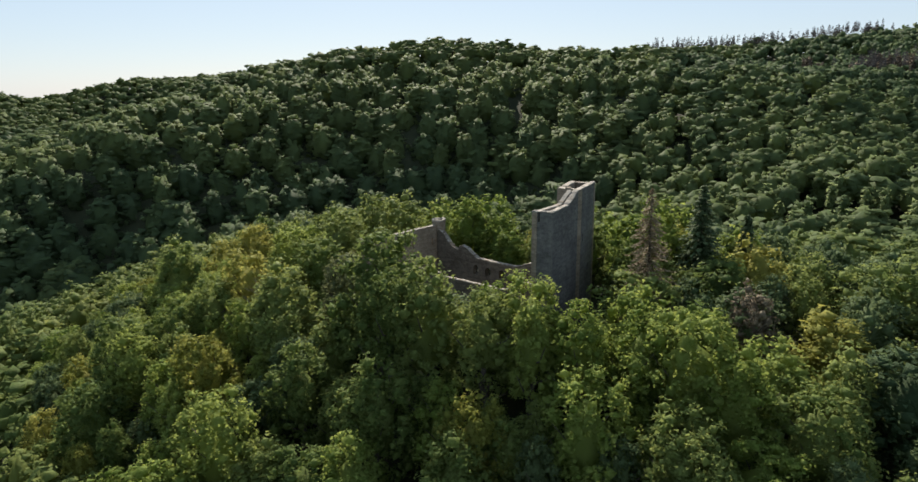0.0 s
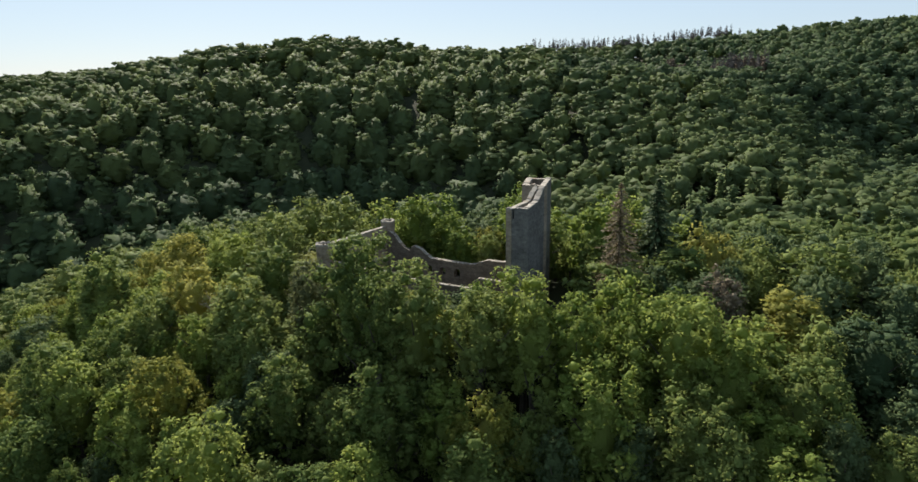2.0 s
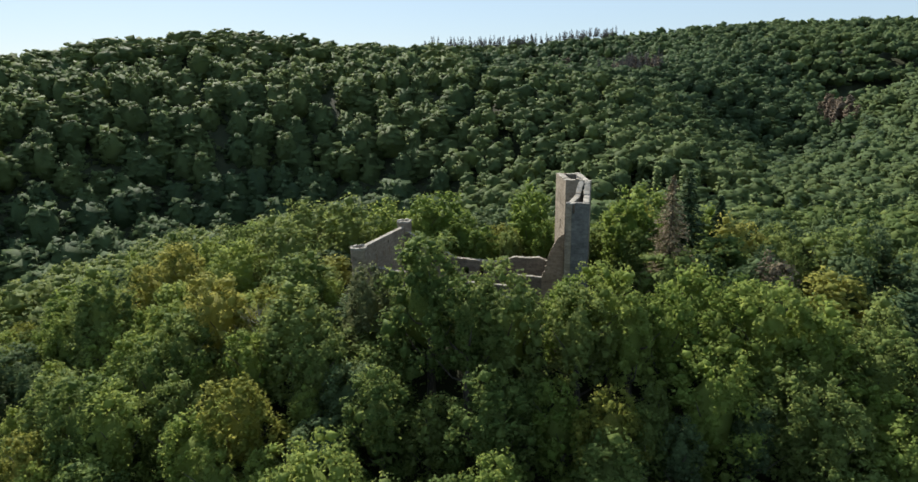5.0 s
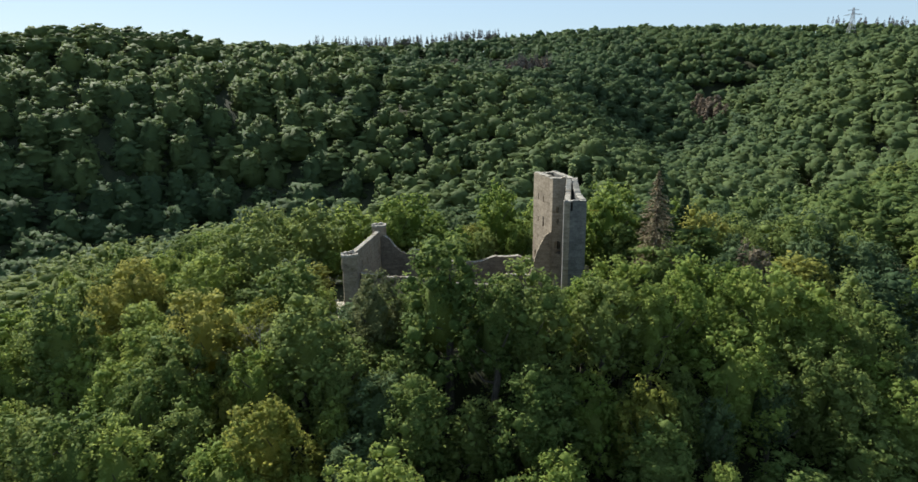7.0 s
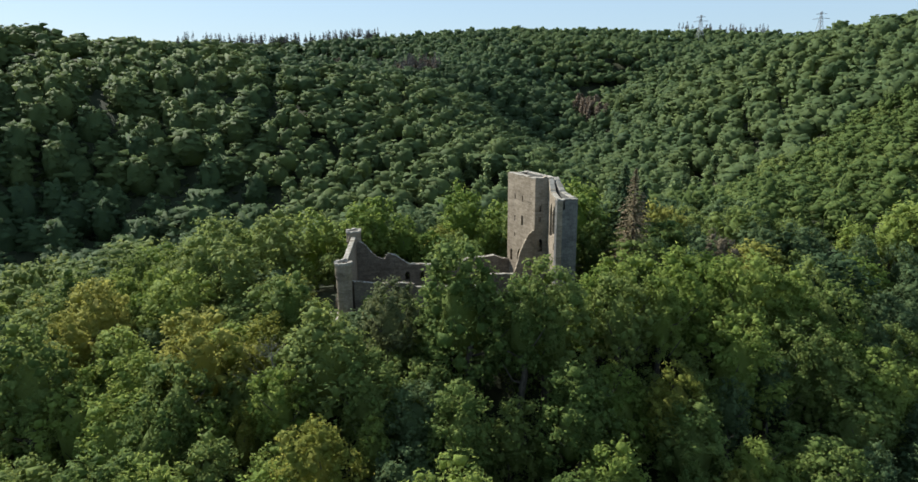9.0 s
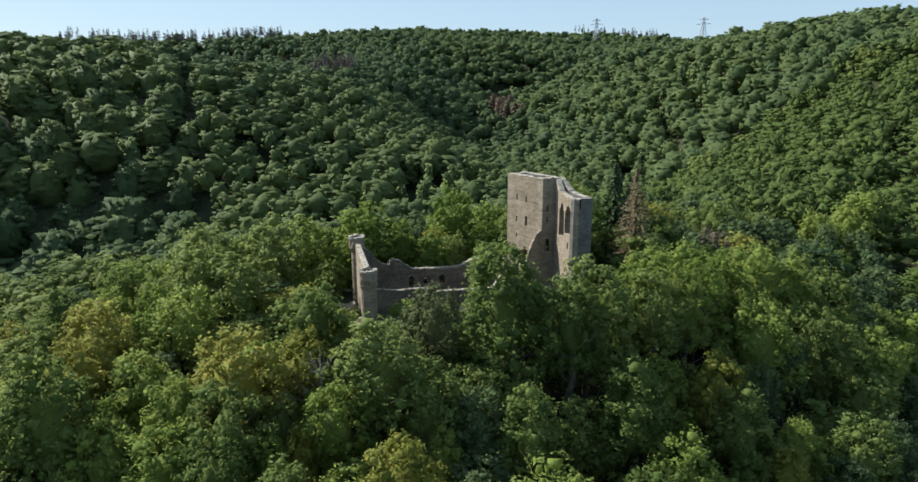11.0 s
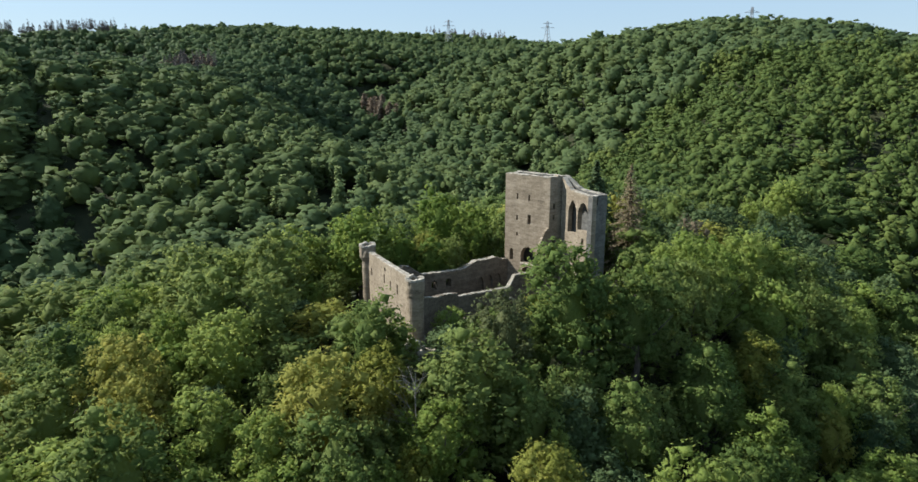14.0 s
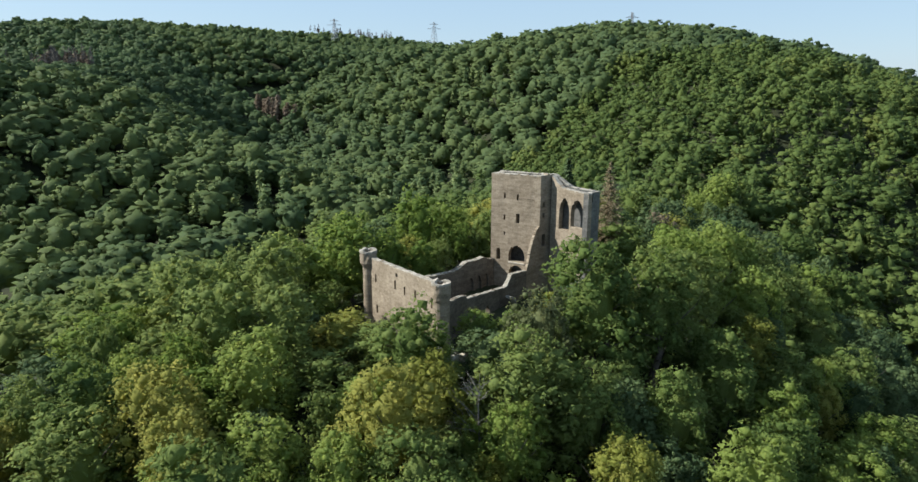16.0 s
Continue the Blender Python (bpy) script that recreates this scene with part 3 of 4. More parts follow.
def conifer(x, y, top, radius, needle, label, seed, thin=0.0, size=0.42, tiers=42, per=13):
    g = float(ground_z(x, y)) - 0.2
    tree = new("spruce_tree")
    tree.location = (x, y, g)
    tagged(tree, label, "tree", "conifers beside the keep")
    h = top - g
    V, F = tube([(0, 0, -0.5), (0.05, 0, h * 0.4), (0, 0.05, h * 0.75), (0, 0, h)], [0.30, 0.22, 0.12, 0.02], 7)
    child("trunk", mesh_from("trunk", V, F, BARK, True), tree)
    v, f = conifer_arrays(seed, h, radius, tiers, per, size, 0.28, thin)
    child("foliage", big_mesh("foliage", v, f, needle), tree)


conifer(-24.1, 77.6, 24.3, 5.2, NEEDLE_DEAD, "dead spruce with thin dry tan-brown branches", 3, 0.45, 0.23, 50, 18)
conifer(-20.6, 88.5, 23.6, 5.4, NEEDLE, "living dark green spruce beside the dead one", 4)
conifer(-15.5, 92.0, 19.5, 3.2, NEEDLE, "smaller dark green spruce at the slope", 5)


# ---------------------------------------------------------------- the woods on the slopes
SPRUCES = [(36, 184, 30, 20), (-18, 212, 26, 14), (60, 215, 20, 20), (122, 252, 16, 12)]      # conifer stands at the foot of the slope
YELLOWING = [(142, 104, 14, 8), (111, 75, 6, 6), (85, 57, 5, 6)]
DEAD = [(105, 426, 9, 13), (97, 404, 8, 13), (-12, 434, 17, 11), (-140, 520, 15, 7), (-66, 542, 18, 6)]            # stands killed by drought: x, y, half widths


def woods():
    rng = np.random.default_rng(21)
    kinds = {"mid": [crown_arrays(100 + k, 22, OCTA, 12, 0.44, 4.6, CROWN_T, 1.3, (0.0, 0.15, 0.3)[k % 3], OCTA, 0.5, 0.75) for k in range(8)],
             "old": [crown_arrays(100 + k, 60, OCTA, 9, 0.50, 7.4, 18.0, 1.6, (0.02, 0.10, 0.2)[k % 3], ICO2, 1.8, 0.92, 0.70) for k in range(8)],
             "hidden": [billow_arrays(100 + k, OCTA, 6, 12, 1.4, 6.4, CROWN_T, 0.15, 0.3) for k in range(8)]}
    # younger woods, nearer and farther off
    kinds["far"] = [crown_arrays(120 + k, 26, OCTA, 5, 0.45, 5.4, CROWN_T, 1.3, (0.0, 0.08, 0.16)[k % 3], ICO2, 1.8, 0.94, 0.70) for k in range(8)]
    kinds["dist"] = [crown_arrays(140 + k, 13, OCTA, 3, 0.60, 5.6, CROWN_T, 1.75, (0.0, 0.08, 0.16)[k % 3], ICO1, 1.8, 0.95, 0.72) for k in range(8)]
    kinds["spruce"] = [crown_arrays(130 + k, 14, OCTA, 14, 0.8, 2.6, CROWN_T, 1.25, 0.93, OCTA, 0.3) for k in range(8)]
    kinds["dead"] = [crown_arrays(140 + k, 14, OCTA, 22, 0.55, 2.5, CROWN_T + 2, 1.1, 0.85, OCTA, 0.3) for k in range(8)]
    out = {"green": ([], [], [], [], [0]), "near": ([], [], [], [], [0]), "dead": ([], [], [], [], [0])}
    sites = []
    for cell, lo, hi in ((11.6, -960, -93), (7.8, -230, 560)):      # old tall stands in the west, younger ones in the east
        gx, gy = np.meshgrid(np.arange(lo, hi, cell), np.arange(-130, 840, cell))
        gx[::2] += cell / 2
        spots = np.stack([gx.ravel() + rng.uniform(-0.34, 0.34, gx.size) * cell, gy.ravel() + rng.uniform(-0.34, 0.34, gx.size) * cell, np.full(gx.size, 1.35 if cell > 9 else 1.0)], 1)
        young = (spots[:, 0] > -91) | (spots[:, 1] < 135) & (spots[:, 0] > -225)
        sites.append(spots[young if cell < 9 else ~young])
    sites = np.concatenate(sites)
    px, py, big = sites.T
    tops = canopy(px, py)
    ax, ay = px - CASTLE[0], py - 30.0
    ln = np.hypot(ax, ay)
    # crowns hidden behind the crests, as seen across the valley, need little detail
    shown = np.zeros(len(px), bool)
    for vx, vy in ((0, 0), (-54, -12), (-94, 0), (-117, 20)):
        clear = np.ones(len(px), bool)
        for u in np.linspace(0.12, 0.985, 60):
            clear &= canopy(vx + (px - vx) * u, vy + (py - vy) * u) < 36.5 + (tops + 5 - 36.5) * u
        shown |= clear
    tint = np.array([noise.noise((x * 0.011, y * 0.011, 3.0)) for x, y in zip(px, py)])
    count = {"mid": 0, "old": 0, "far": 0, "dist": 0, "hidden": 0}
    for x, y, sc, top, dist, seen, tn in zip(px, py, big, tops, ln, shown, tint):
        if -93.5 < x < -90 and 168 < y < 298 or in_grove(x, y) or not clear_of_castle(x, y, 3.0):      # a bare gully parts the stands
            continue
        if dist < 110 and any((x - a) ** 2 + (y - b) ** 2 < (0.62 * (c + 4.2)) ** 2 for a, b, c in taken):
            continue
        if y < 60 and dist > 330 or dist > 800 and x > -450 or sc < 1.1 and dist > 440 and rng.random() < 0.28:
            continue
        lod = "mid" if dist < 150 or x > 40 and y < 175 and dist < 240 else ("old" if sc > 1.1 and dist < 345 else "far") if dist < (380 if sc > 1.1 else 430) else "dist"
        aside = x < -120 and y < -0.36 * x - 30 or x > 60 and y < 5 + 0.176 * (x + 117) or y < 8      # slopes off to the sides
        aside = aside and dist > 150
        if not seen or aside:
            lod = "hidden"
            if rng.random() < 0.25:
                continue
        count[lod] += 1
        spruce = lod != "hidden" and any(((x - a) / p) ** 2 + ((y - b) / q) ** 2 < 1 for a, b, p, q in SPRUCES) and rng.random() < 0.7
        r = rng.choice((0.85, 0.95, 1.05, 1.25) if sc > 1.1 else (0.7, 0.9, 1.05, 1.25)) * rng.uniform(0.93, 1.08) * (1.0 if lod == "old" else sc if sc > 1.1 else 1.0)
        ph = rng.uniform(0, 6.283)
        c, s = math.cos(ph), math.sin(ph)
        hgt = rng.uniform(0.9, 1.2) * (1.0 if sc > 1.1 or dist < 150 else 0.95)
        deep = 18.0 if lod == "old" else CROWN_T
        dead = any(((x - a) / p) ** 2 + ((y - b) / q) ** 2 < 1 for a, b, p, q in DEAD) or (((x - 130) / 12) ** 2 + ((y - 245) / 30) ** 2 < 1 and rng.random() < 0.05)
        v, f, n = kinds["dead" if dead else "spruce" if spruce else lod][rng.integers(8)]
        if spruce or dead:
            r, hgt, deep, tn = rng.uniform(0.8, 1.2), rng.uniform(1.1, 1.5), CROWN_T, 0.7 if dead else tn - 0.4
        if any(((x - a) / p) ** 2 + ((y - b) / q) ** 2 < 1 for a, b, p, q in YELLOWING):
            tn += 1.2
        t = top - (2.0 if sc > 1.1 and dist < 345 else 0.2 if sc > 1.1 else 0.8) + rng.normal() * (1.9 if sc > 1.1 and dist < 330 else 1.6 if y > 600 else 1.1) + rng.uniform(0, 0.8)
        for twin in range((1 if x > 90 and y < 300 else 4) if dead else 1):
            if twin:
                v, f, n = kinds["dead"][rng.integers(8)]
            tx, ty = (x + rng.uniform(-4, 4), y + rng.uniform(-4, 4)) if dead else (x, y)
            tt = t + (rng.uniform(0, 3.5) if dead else 0)
            vv = np.empty_like(v)
            vv[:, 0] = (v[:, 0] * c - v[:, 1] * s) * r + tx
            vv[:, 1] = (v[:, 0] * s + v[:, 1] * c) * r + ty
            vv[:, 2] = (v[:, 2] - deep) * hgt + tt
            nn = np.stack([n[:, 0] * c - n[:, 1] * s, n[:, 0] * s + n[:, 1] * c, n[:, 2]], 1)
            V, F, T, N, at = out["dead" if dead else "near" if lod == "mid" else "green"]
            # tone carries painted light too: valleys, back slope shaded; spur, west stands lifted
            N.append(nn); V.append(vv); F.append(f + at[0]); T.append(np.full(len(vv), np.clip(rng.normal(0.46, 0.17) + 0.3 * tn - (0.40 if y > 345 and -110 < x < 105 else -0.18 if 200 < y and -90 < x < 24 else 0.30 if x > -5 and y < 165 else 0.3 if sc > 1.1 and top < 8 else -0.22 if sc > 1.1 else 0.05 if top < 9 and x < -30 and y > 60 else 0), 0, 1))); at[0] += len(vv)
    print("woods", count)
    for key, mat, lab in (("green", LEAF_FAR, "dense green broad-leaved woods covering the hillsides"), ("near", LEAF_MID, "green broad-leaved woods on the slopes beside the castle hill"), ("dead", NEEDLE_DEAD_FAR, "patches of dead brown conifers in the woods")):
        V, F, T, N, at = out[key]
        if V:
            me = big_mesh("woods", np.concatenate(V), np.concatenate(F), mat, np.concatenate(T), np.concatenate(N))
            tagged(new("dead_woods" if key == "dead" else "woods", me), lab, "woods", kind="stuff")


woods()


def bare_conifers():
    """Dead conifers along the crest, bare trunks with short stubs of branches, seen against the sky."""
    rng = np.random.default_rng(8)
    V, F, at = [], [], 0
    for k in range(215):
        u = rng.uniform(0, 1)
        if k < 135:
            x, y = -192 + 176 * u + rng.normal() * 3, 588 + 68 * u + rng.normal() * 8
        elif k < 175:
            x, y = 345 + 60 * u + rng.normal() * 4, 738 - 75 * u + rng.normal() * 6
        else:
            x, y = -12 + rng.normal() * 9, 434 + rng.normal() * 7
        z = float(canopy(x, y))
        h = rng.uniform(2.0, 9.0)
        p = np.array([x, y, z - 4])
        top = p + np.array([rng.normal() * 0.3, rng.normal() * 0.3, h + 4])
        w = 0.16
        for a in range(3):
            q, q2 = 2.094 * a, 2.094 * (a + 1)
            V += [p + np.array([math.cos(q) * w, math.sin(q) * w, 0]), p + np.array([math.cos(q2) * w, math.sin(q2) * w, 0]), top]
            F.append((at, at + 1, at + 2)); at += 3
        for j in range(56):
            s = rng.uniform(0.35, 0.98)
            c = p + (top - p) * s
            ph = rng.uniform(0, 6.283)
            ln = 2.8 * (1.02 - s) ** 0.7 * rng.uniform(0.4, 1.2) + 0.3
            d = np.array([math.cos(ph), math.sin(ph), -0.15])
            V += [c, c + d * ln + np.array([0, 0, 0.10]), c + d * ln * 0.5 + np.array([0, 0, 0.46])]
            F.append((at, at + 1, at + 2)); at += 3
    me = big_mesh("bare_conifers", np.array(V), np.array(F), DEADCREST)
    tagged(new("dead_conifers", me), "bare grey-brown dead conifers along the hill crest", "dead trees", kind="stuff")


bare_conifers()


# ---------------------------------------------------------------- masonry
class Path:
    """A line in plan, run along by its length."""
    def __init__(self, pts):
        self.p = np.array(pts, float)
        self.s = np.concatenate([[0], np.cumsum(np.linalg.norm(np.diff(self.p, axis=0), axis=1))])
        self.length = self.s[-1]

    def at(self, s):
        return np.array([np.interp(s, self.s, self.p[:, 0]), np.interp(s, self.s, self.p[:, 1])])

    def normal(self, s):
        a, b = self.at(max(0, s - 0.4)), self.at(min(self.length, s + 0.4))
        t = (b - a) / np.linalg.norm(b - a)
        return np.array([-t[1], t[0]])       # to the left of the way


def opening(s, z0, width, height, pointed=0.0):
    """Distance outside an opening whose sill is at z0; pointed: how much of its height the arch takes."""
    def f(u, z):
        half = width / 2
        spring = z0 + height * (1 - pointed)
        if z <= spring or pointed == 0:
            return max(abs(u - s) - half, z0 - z, z - (z0 + height))
        k = max(0.0, 1 - min(1.0, (z - spring) / (height * pointed)) ** 2) ** 0.62
        return max(abs(u - s) - half * k, z - (z0 + height))
    return f


def wall_mesh(name, path, foot, top, thick, openings=(), cell=0.28, seed=0, cut=None):
    """A ruined wall along path (its outer face on the path, thickness to the left): jagged top line, real openings, uneven faces."""
    rng = np.random.default_rng(seed)
    ns = max(2, int(round(path.length / cell)))
    ts, tz = np.array([a for a, b in top]), np.array([b for a, b in top])
    zmax = tz.max() + 0.6
    nz = int(math.ceil((zmax - foot) / cell))
    S = np.linspace(0, path.length, ns + 1)
    Zl = foot + np.arange(nz + 1) * cell
    rag = rng.normal(size=ns + 1) * 0.07

    def f(u, z):
        d = np.interp(u, ts, tz) + np.interp(u, S, rag) - z
        for o in openings:
            d = min(d, o(u, z))
        if cut:
            d = min(d, cut(u, z))
        return d
    P = np.zeros((ns + 1, nz + 1, 2))
    D = np.zeros((ns + 1, nz + 1))
    for i, u in enumerate(S):
        for j, z in enumerate(Zl):
            P[i, j] = (u, z)
            D[i, j] = f(u, z)
    e = 0.03
    for i in range(ns + 1):
        for j in range(nz + 1):
            if abs(D[i, j]) < cell * 3:
                u, z = P[i, j]
                gu, gz = (f(u + e, z) - f(u - e, z)) / (2 * e), (f(u, z + e) - f(u, z - e)) / (2 * e)
                g = math.hypot(gu, gz)
                if g > 0.3 and abs(D[i, j]) / g < cell * 0.6:
                    k = D[i, j] / (g * g)
                    P[i, j] = (min(path.length, max(0, u - gu * k)), max(foot, z - gz * k))
    solid = np.zeros((ns, nz), bool)
    for i in range(ns):
        for j in range(nz):
            c = (P[i, j] + P[i + 1, j] + P[i, j + 1] + P[i + 1, j + 1]) / 4
            solid[i, j] = f(c[0], c[1]) > 0
    idx, V, F = {}, [], []

    def vert(i, j, side):
        key = (i, j, side)
        if key not in idx:
            u, z = P[i, j]
            a, n = path.at(u), path.normal(u)
            o = (0 if side == 0 else thick) + 0.03 * noise.noise((u * 0.5, z * 0.5, seed + side * 9.1)) + 0.02 * noise.noise((u * 2.6, z * 2.6, seed + 3.3 + side))
            V.append((a[0] + n[0] * o, a[1] + n[1] * o, z))
            idx[key] = len(V) - 1
        return idx[key]
    for i in range(ns):
        for j in range(nz):
            if not solid[i, j]:
                continue
            F.append((vert(i, j, 0), vert(i + 1, j, 0), vert(i + 1, j + 1, 0), vert(i, j + 1, 0)))
            F.append((vert(i, j, 1), vert(i, j + 1, 1), vert(i + 1, j + 1, 1), vert(i + 1, j, 1)))
            for di, dj, a, b in ((-1, 0, (i, j), (i, j + 1)), (1, 0, (i + 1, j + 1), (i + 1, j)), (0, -1, (i + 1, j), (i, j)), (0, 1, (i, j + 1), (i + 1, j + 1))):
                q, r = i + di, j + dj
                if q < 0 or r < 0 or q >= ns or r >= nz or not solid[q, r]:
                    F.append((vert(*a, 0), vert(*b, 0), vert(*b, 1), vert(*a, 1)))
    return mesh_from(name, V, F, STONE)


def coping_mesh(name, path, top, thick, seed=0, rise=0.07, over=0.015, gaps=()):
    """Pale weathered stones that lie along a wall's top: an uneven strip that follows the broken line."""
    rng = np.random.default_rng(seed)
    n = max(3, int(path.length / 0.35))
    S = np.linspace(0, path.length, n + 1)
    ts, tz = [a for a, b in top], [b for a, b in top]
    V, F = [], []
    for k, u in enumerate(S):
        a, nn = path.at(u), path.normal(u)
        z = np.interp(u, ts, tz)
        o0, o1 = -over + rng.normal() * 0.03, thick + over + rng.normal() * 0.03
        h = rise * rng.uniform(0.5, 1.4)
        for o, dz in ((o0, -0.05), (o0 + 0.05, h * 0.8), ((o0 + o1) / 2, h), (o1 - 0.05, h * 0.8), (o1, -0.05)):
            V.append((a[0] + nn[0] * o, a[1] + nn[1] * o, z + dz + rng.normal() * 0.02))
    for k in range(n):
        if any(g0 < S[k] < g1 for g0, g1 in gaps):
            continue
        for j in range(4):
            i = k * 5 + j
            F.append((i, i + 5, i + 6, i + 1))
        F.append((k * 5, k * 5 + 4, k * 5 + 9, k * 5 + 5))
    F.append((0, 1, 2, 3, 4)); F.append(tuple(n * 5 + j for j in (4, 3, 2, 1, 0)))
    return mesh_from(name, V, F, COPING)


def masonry(thing, part, path, foot, top, thick, openings=(), cell=0.28, seed=0, cut=None, cap=True, gaps=(), label="", stone=None):
    me = wall_mesh(part, path, foot, top, thick, openings, cell, seed, cut)
    if stone:
        me.materials[0] = stone
    child(part, me, thing, label)
    if cap:
        child("coping", coping_mesh("coping", path, top, thick, seed + 50, gaps=gaps), thing, "pale lichen-covered coping stones")


# ---- keep: a narrow hollow block and, south of it, a torn wing with two tall arches
keep = tagged(new("ruined_keep"), "tall roofless castle keep of weathered grey-brown rubble masonry", "castle tower")
keep.location = (0, 0, 0)
A, B = (-40.2, 89.4), (-38.3, 80.9)
NE, SEB = (-36.6, 90.3), (-34.9, 80.3)
FOOT = 2.5
front = Path([B, A][::-1])       # outer face to the west; thickness to the left is east
fl = front.length
masonry(keep, "front_wall", front, FOOT, [(0, 22.6), (fl * 0.5, 22.7), (fl, 22.7)], 0.9,
        [opening(2.45, 18.7, 0.34, 0.9), opening(4.75, 18.6, 0.34, 1.0), opening(2.45, 15.2, 0.34, 0.9), opening(4.85, 14.9, 0.62, 1.55),
         opening(2.5, 12.7, 0.30, 0.6), opening(1.42, 8.5, 0.75, 2.0, 0.3), opening(4.75, 8.5, 2.9, 2.75, 0.62), opening(4.75, 5.6, 2.6, 2.3, 0.55)], 0.22, 1)
masonry(keep, "north_wall", Path([A, NE]), FOOT, [(0, 22.5), (4, 22.5)], -0.9, [], 0.3, 2)
masonry(keep, "south_wall", Path([SEB, B]), FOOT, [(0, 22.8), (4, 22.75)], -0.9,
        [opening(2.7, 17.8, 0.4, 0.8), opening(2.7, 16.1, 0.4, 0.8), opening(2.6, 11.6, 0.8, 2.0, 0.2)], 0.22, 3)
EAST_TOP = [(0, 21.0), (4.6, 21.2), (5.6, 21.6), (7.7, 22.75), (18, 22.6)]
masonry(keep, "east_wall", Path([(-34.85, 72.5), SEB, NE]), FOOT, EAST_TOP, 0.8, [opening(11, 15, 0.5, 1.2), opening(14.5, 10, 0.5, 1.2)], 0.3, 4, stone=STONE_GREY_SHADE)
ARCH_TOP = [(0, 22.75), (0.6, 22.3), (2.3, 21.1), (5, 20.95), (8.3, 20.85)]
masonry(keep, "arched_wall", Path([(-36.5, 80.2), (-37.8, 72.5)]), FOOT, ARCH_TOP, 0.75,
        [opening(2.95, 14.7, 2.2, 4.9, 0.5), opening(5.65, 15.5, 2.6, 4.2, 0.5), opening(5.75, 13.4, 0.6, 1.0)], 0.22, 5)
masonry(keep, "south_end_wall", Path([(-37.8, 72.5), (-34.85, 72.5)]), FOOT, [(0, 20.9), (1, 20.95), (3, 21.0)], 0.85, [opening(1.0, 19.6, 0.25, 1.4)], 0.28, 6, stone=STONE_GREY_SHADE)
# pale sill between the two arched openings of the front
bm = bmesh.new()
p0, nf = front.at(4.75), front.normal(4.75)
turn = math.atan2(nf[1], nf[0])
bmesh.ops.create_cube(bm, size=1.0, matrix=Matrix.Translation((p0[0] + nf[0] * 0.38, p0[1] + nf[1] * 0.38, 8.32)) @ Matrix.Rotation(turn, 4, "Z") @ Matrix.Diagonal((0.9, 3.0, 0.26, 1)))
bmesh.ops.bevel(bm, geom=bm.edges[:], offset=0.05, segments=1, affect="EDGES")
me = bpy.data.meshes.new("sill"); bm.to_mesh(me); bm.free(); me.materials.append(RUBBLE)
child("sill", me, keep, "pale worn stone sill")
# floors left inside, seen from above as dark bottoms
keep_in = bmesh.new()
bmesh.ops.create_cube(keep_in, size=1.0, matrix=Matrix.Translation((-37.4, 85.3, 12.0)) @ Matrix.Rotation(radians(12.6), 4, "Z") @ Matrix.Diagonal((2.6, 8.0, 0.35, 1)))
me = bpy.data.meshes.new("inner_floor"); keep_in.to_mesh(me); keep_in.free(); me.materials.append(STONE)
child("inner_floor", me, keep)

# ---- curtain walls
wall_w = tagged(new("curtain_wall"), "sunlit west curtain wall of rubble stone with narrow slits", "castle wall", "curtain walls of the castle")
west = Path([(-65.3, 88.6), (-66.9, 74.2)])
wlist = [(1.1, 10.2, 0.42, 1.2), (5.9, 10.4, 0.42, 1.3), (8.1, 10.2, 0.40, 1.2), (10.5, 10.2, 0.40, 1.3), (14.0, 10.1, 0.40, 1.4), (1.3, 5.9, 0.45, 1.2)]
masonry(wall_w, "wall", west, 1.5, [(0, 13.4), (7, 13.45), (14.5, 13.5)], 0.7, [opening(*o) for o in wlist] + [opening(6.3, 12.2, 0.5, 0.55)], 0.25, 11)
wall_n = tagged(new("curtain_wall"), "broken north curtain wall with small windows and niches", "castle wall", "curtain walls of the castle")
NTOP = [(0, 12.9), (1.3, 12.1), (2.4, 10.6), (3.4, 9.9), (4.3, 9.5), (4.9, 10.4), (6.0, 10.1), (8.1, 8.5), (15.2, 8.1), (16.2, 8.3), (18.2, 9.1), (20.0, 9.0), (22.0, 9.2), (23.5, 8.6), (24.6, 8.4)]
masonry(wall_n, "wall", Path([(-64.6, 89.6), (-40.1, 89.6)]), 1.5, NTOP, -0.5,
        [opening(7.9, 5.8, 0.6, 1.5, 0.3), opening(10.3, 5.8, 0.7, 1.4, 0.3), opening(12.9, 5.8, 0.7, 1.3, 0.3)], 0.28, 12, cap=False, stone=STONE_DAMP_SHADE)
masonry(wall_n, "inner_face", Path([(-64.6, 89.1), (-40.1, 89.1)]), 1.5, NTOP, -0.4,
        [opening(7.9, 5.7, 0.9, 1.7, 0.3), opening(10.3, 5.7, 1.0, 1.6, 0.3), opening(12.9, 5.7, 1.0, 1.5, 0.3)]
        + [opening(u, 3.2, 1.3, 3.2, 0.4) for u in (19.0, 20.8, 22.5)], 0.28, 15, cap=False, stone=STONE_DAMP_SHADE)
child("coping", coping_mesh("coping", Path([(-64.6, 89.6), (-40.1, 89.6)]), NTOP, -0.9, 62, gaps=((2.2, 4.8),)), wall_n, "pale lichen-covered coping stones")
wall_s = tagged(new("curtain_wall"), "low broken south curtain wall in shade", "castle wall", "curtain walls of the castle")
south = Path([(-65.4, 74.6), (-56.1, 79.0), (-45.7, 80.7), (-41.4, 80.75)])
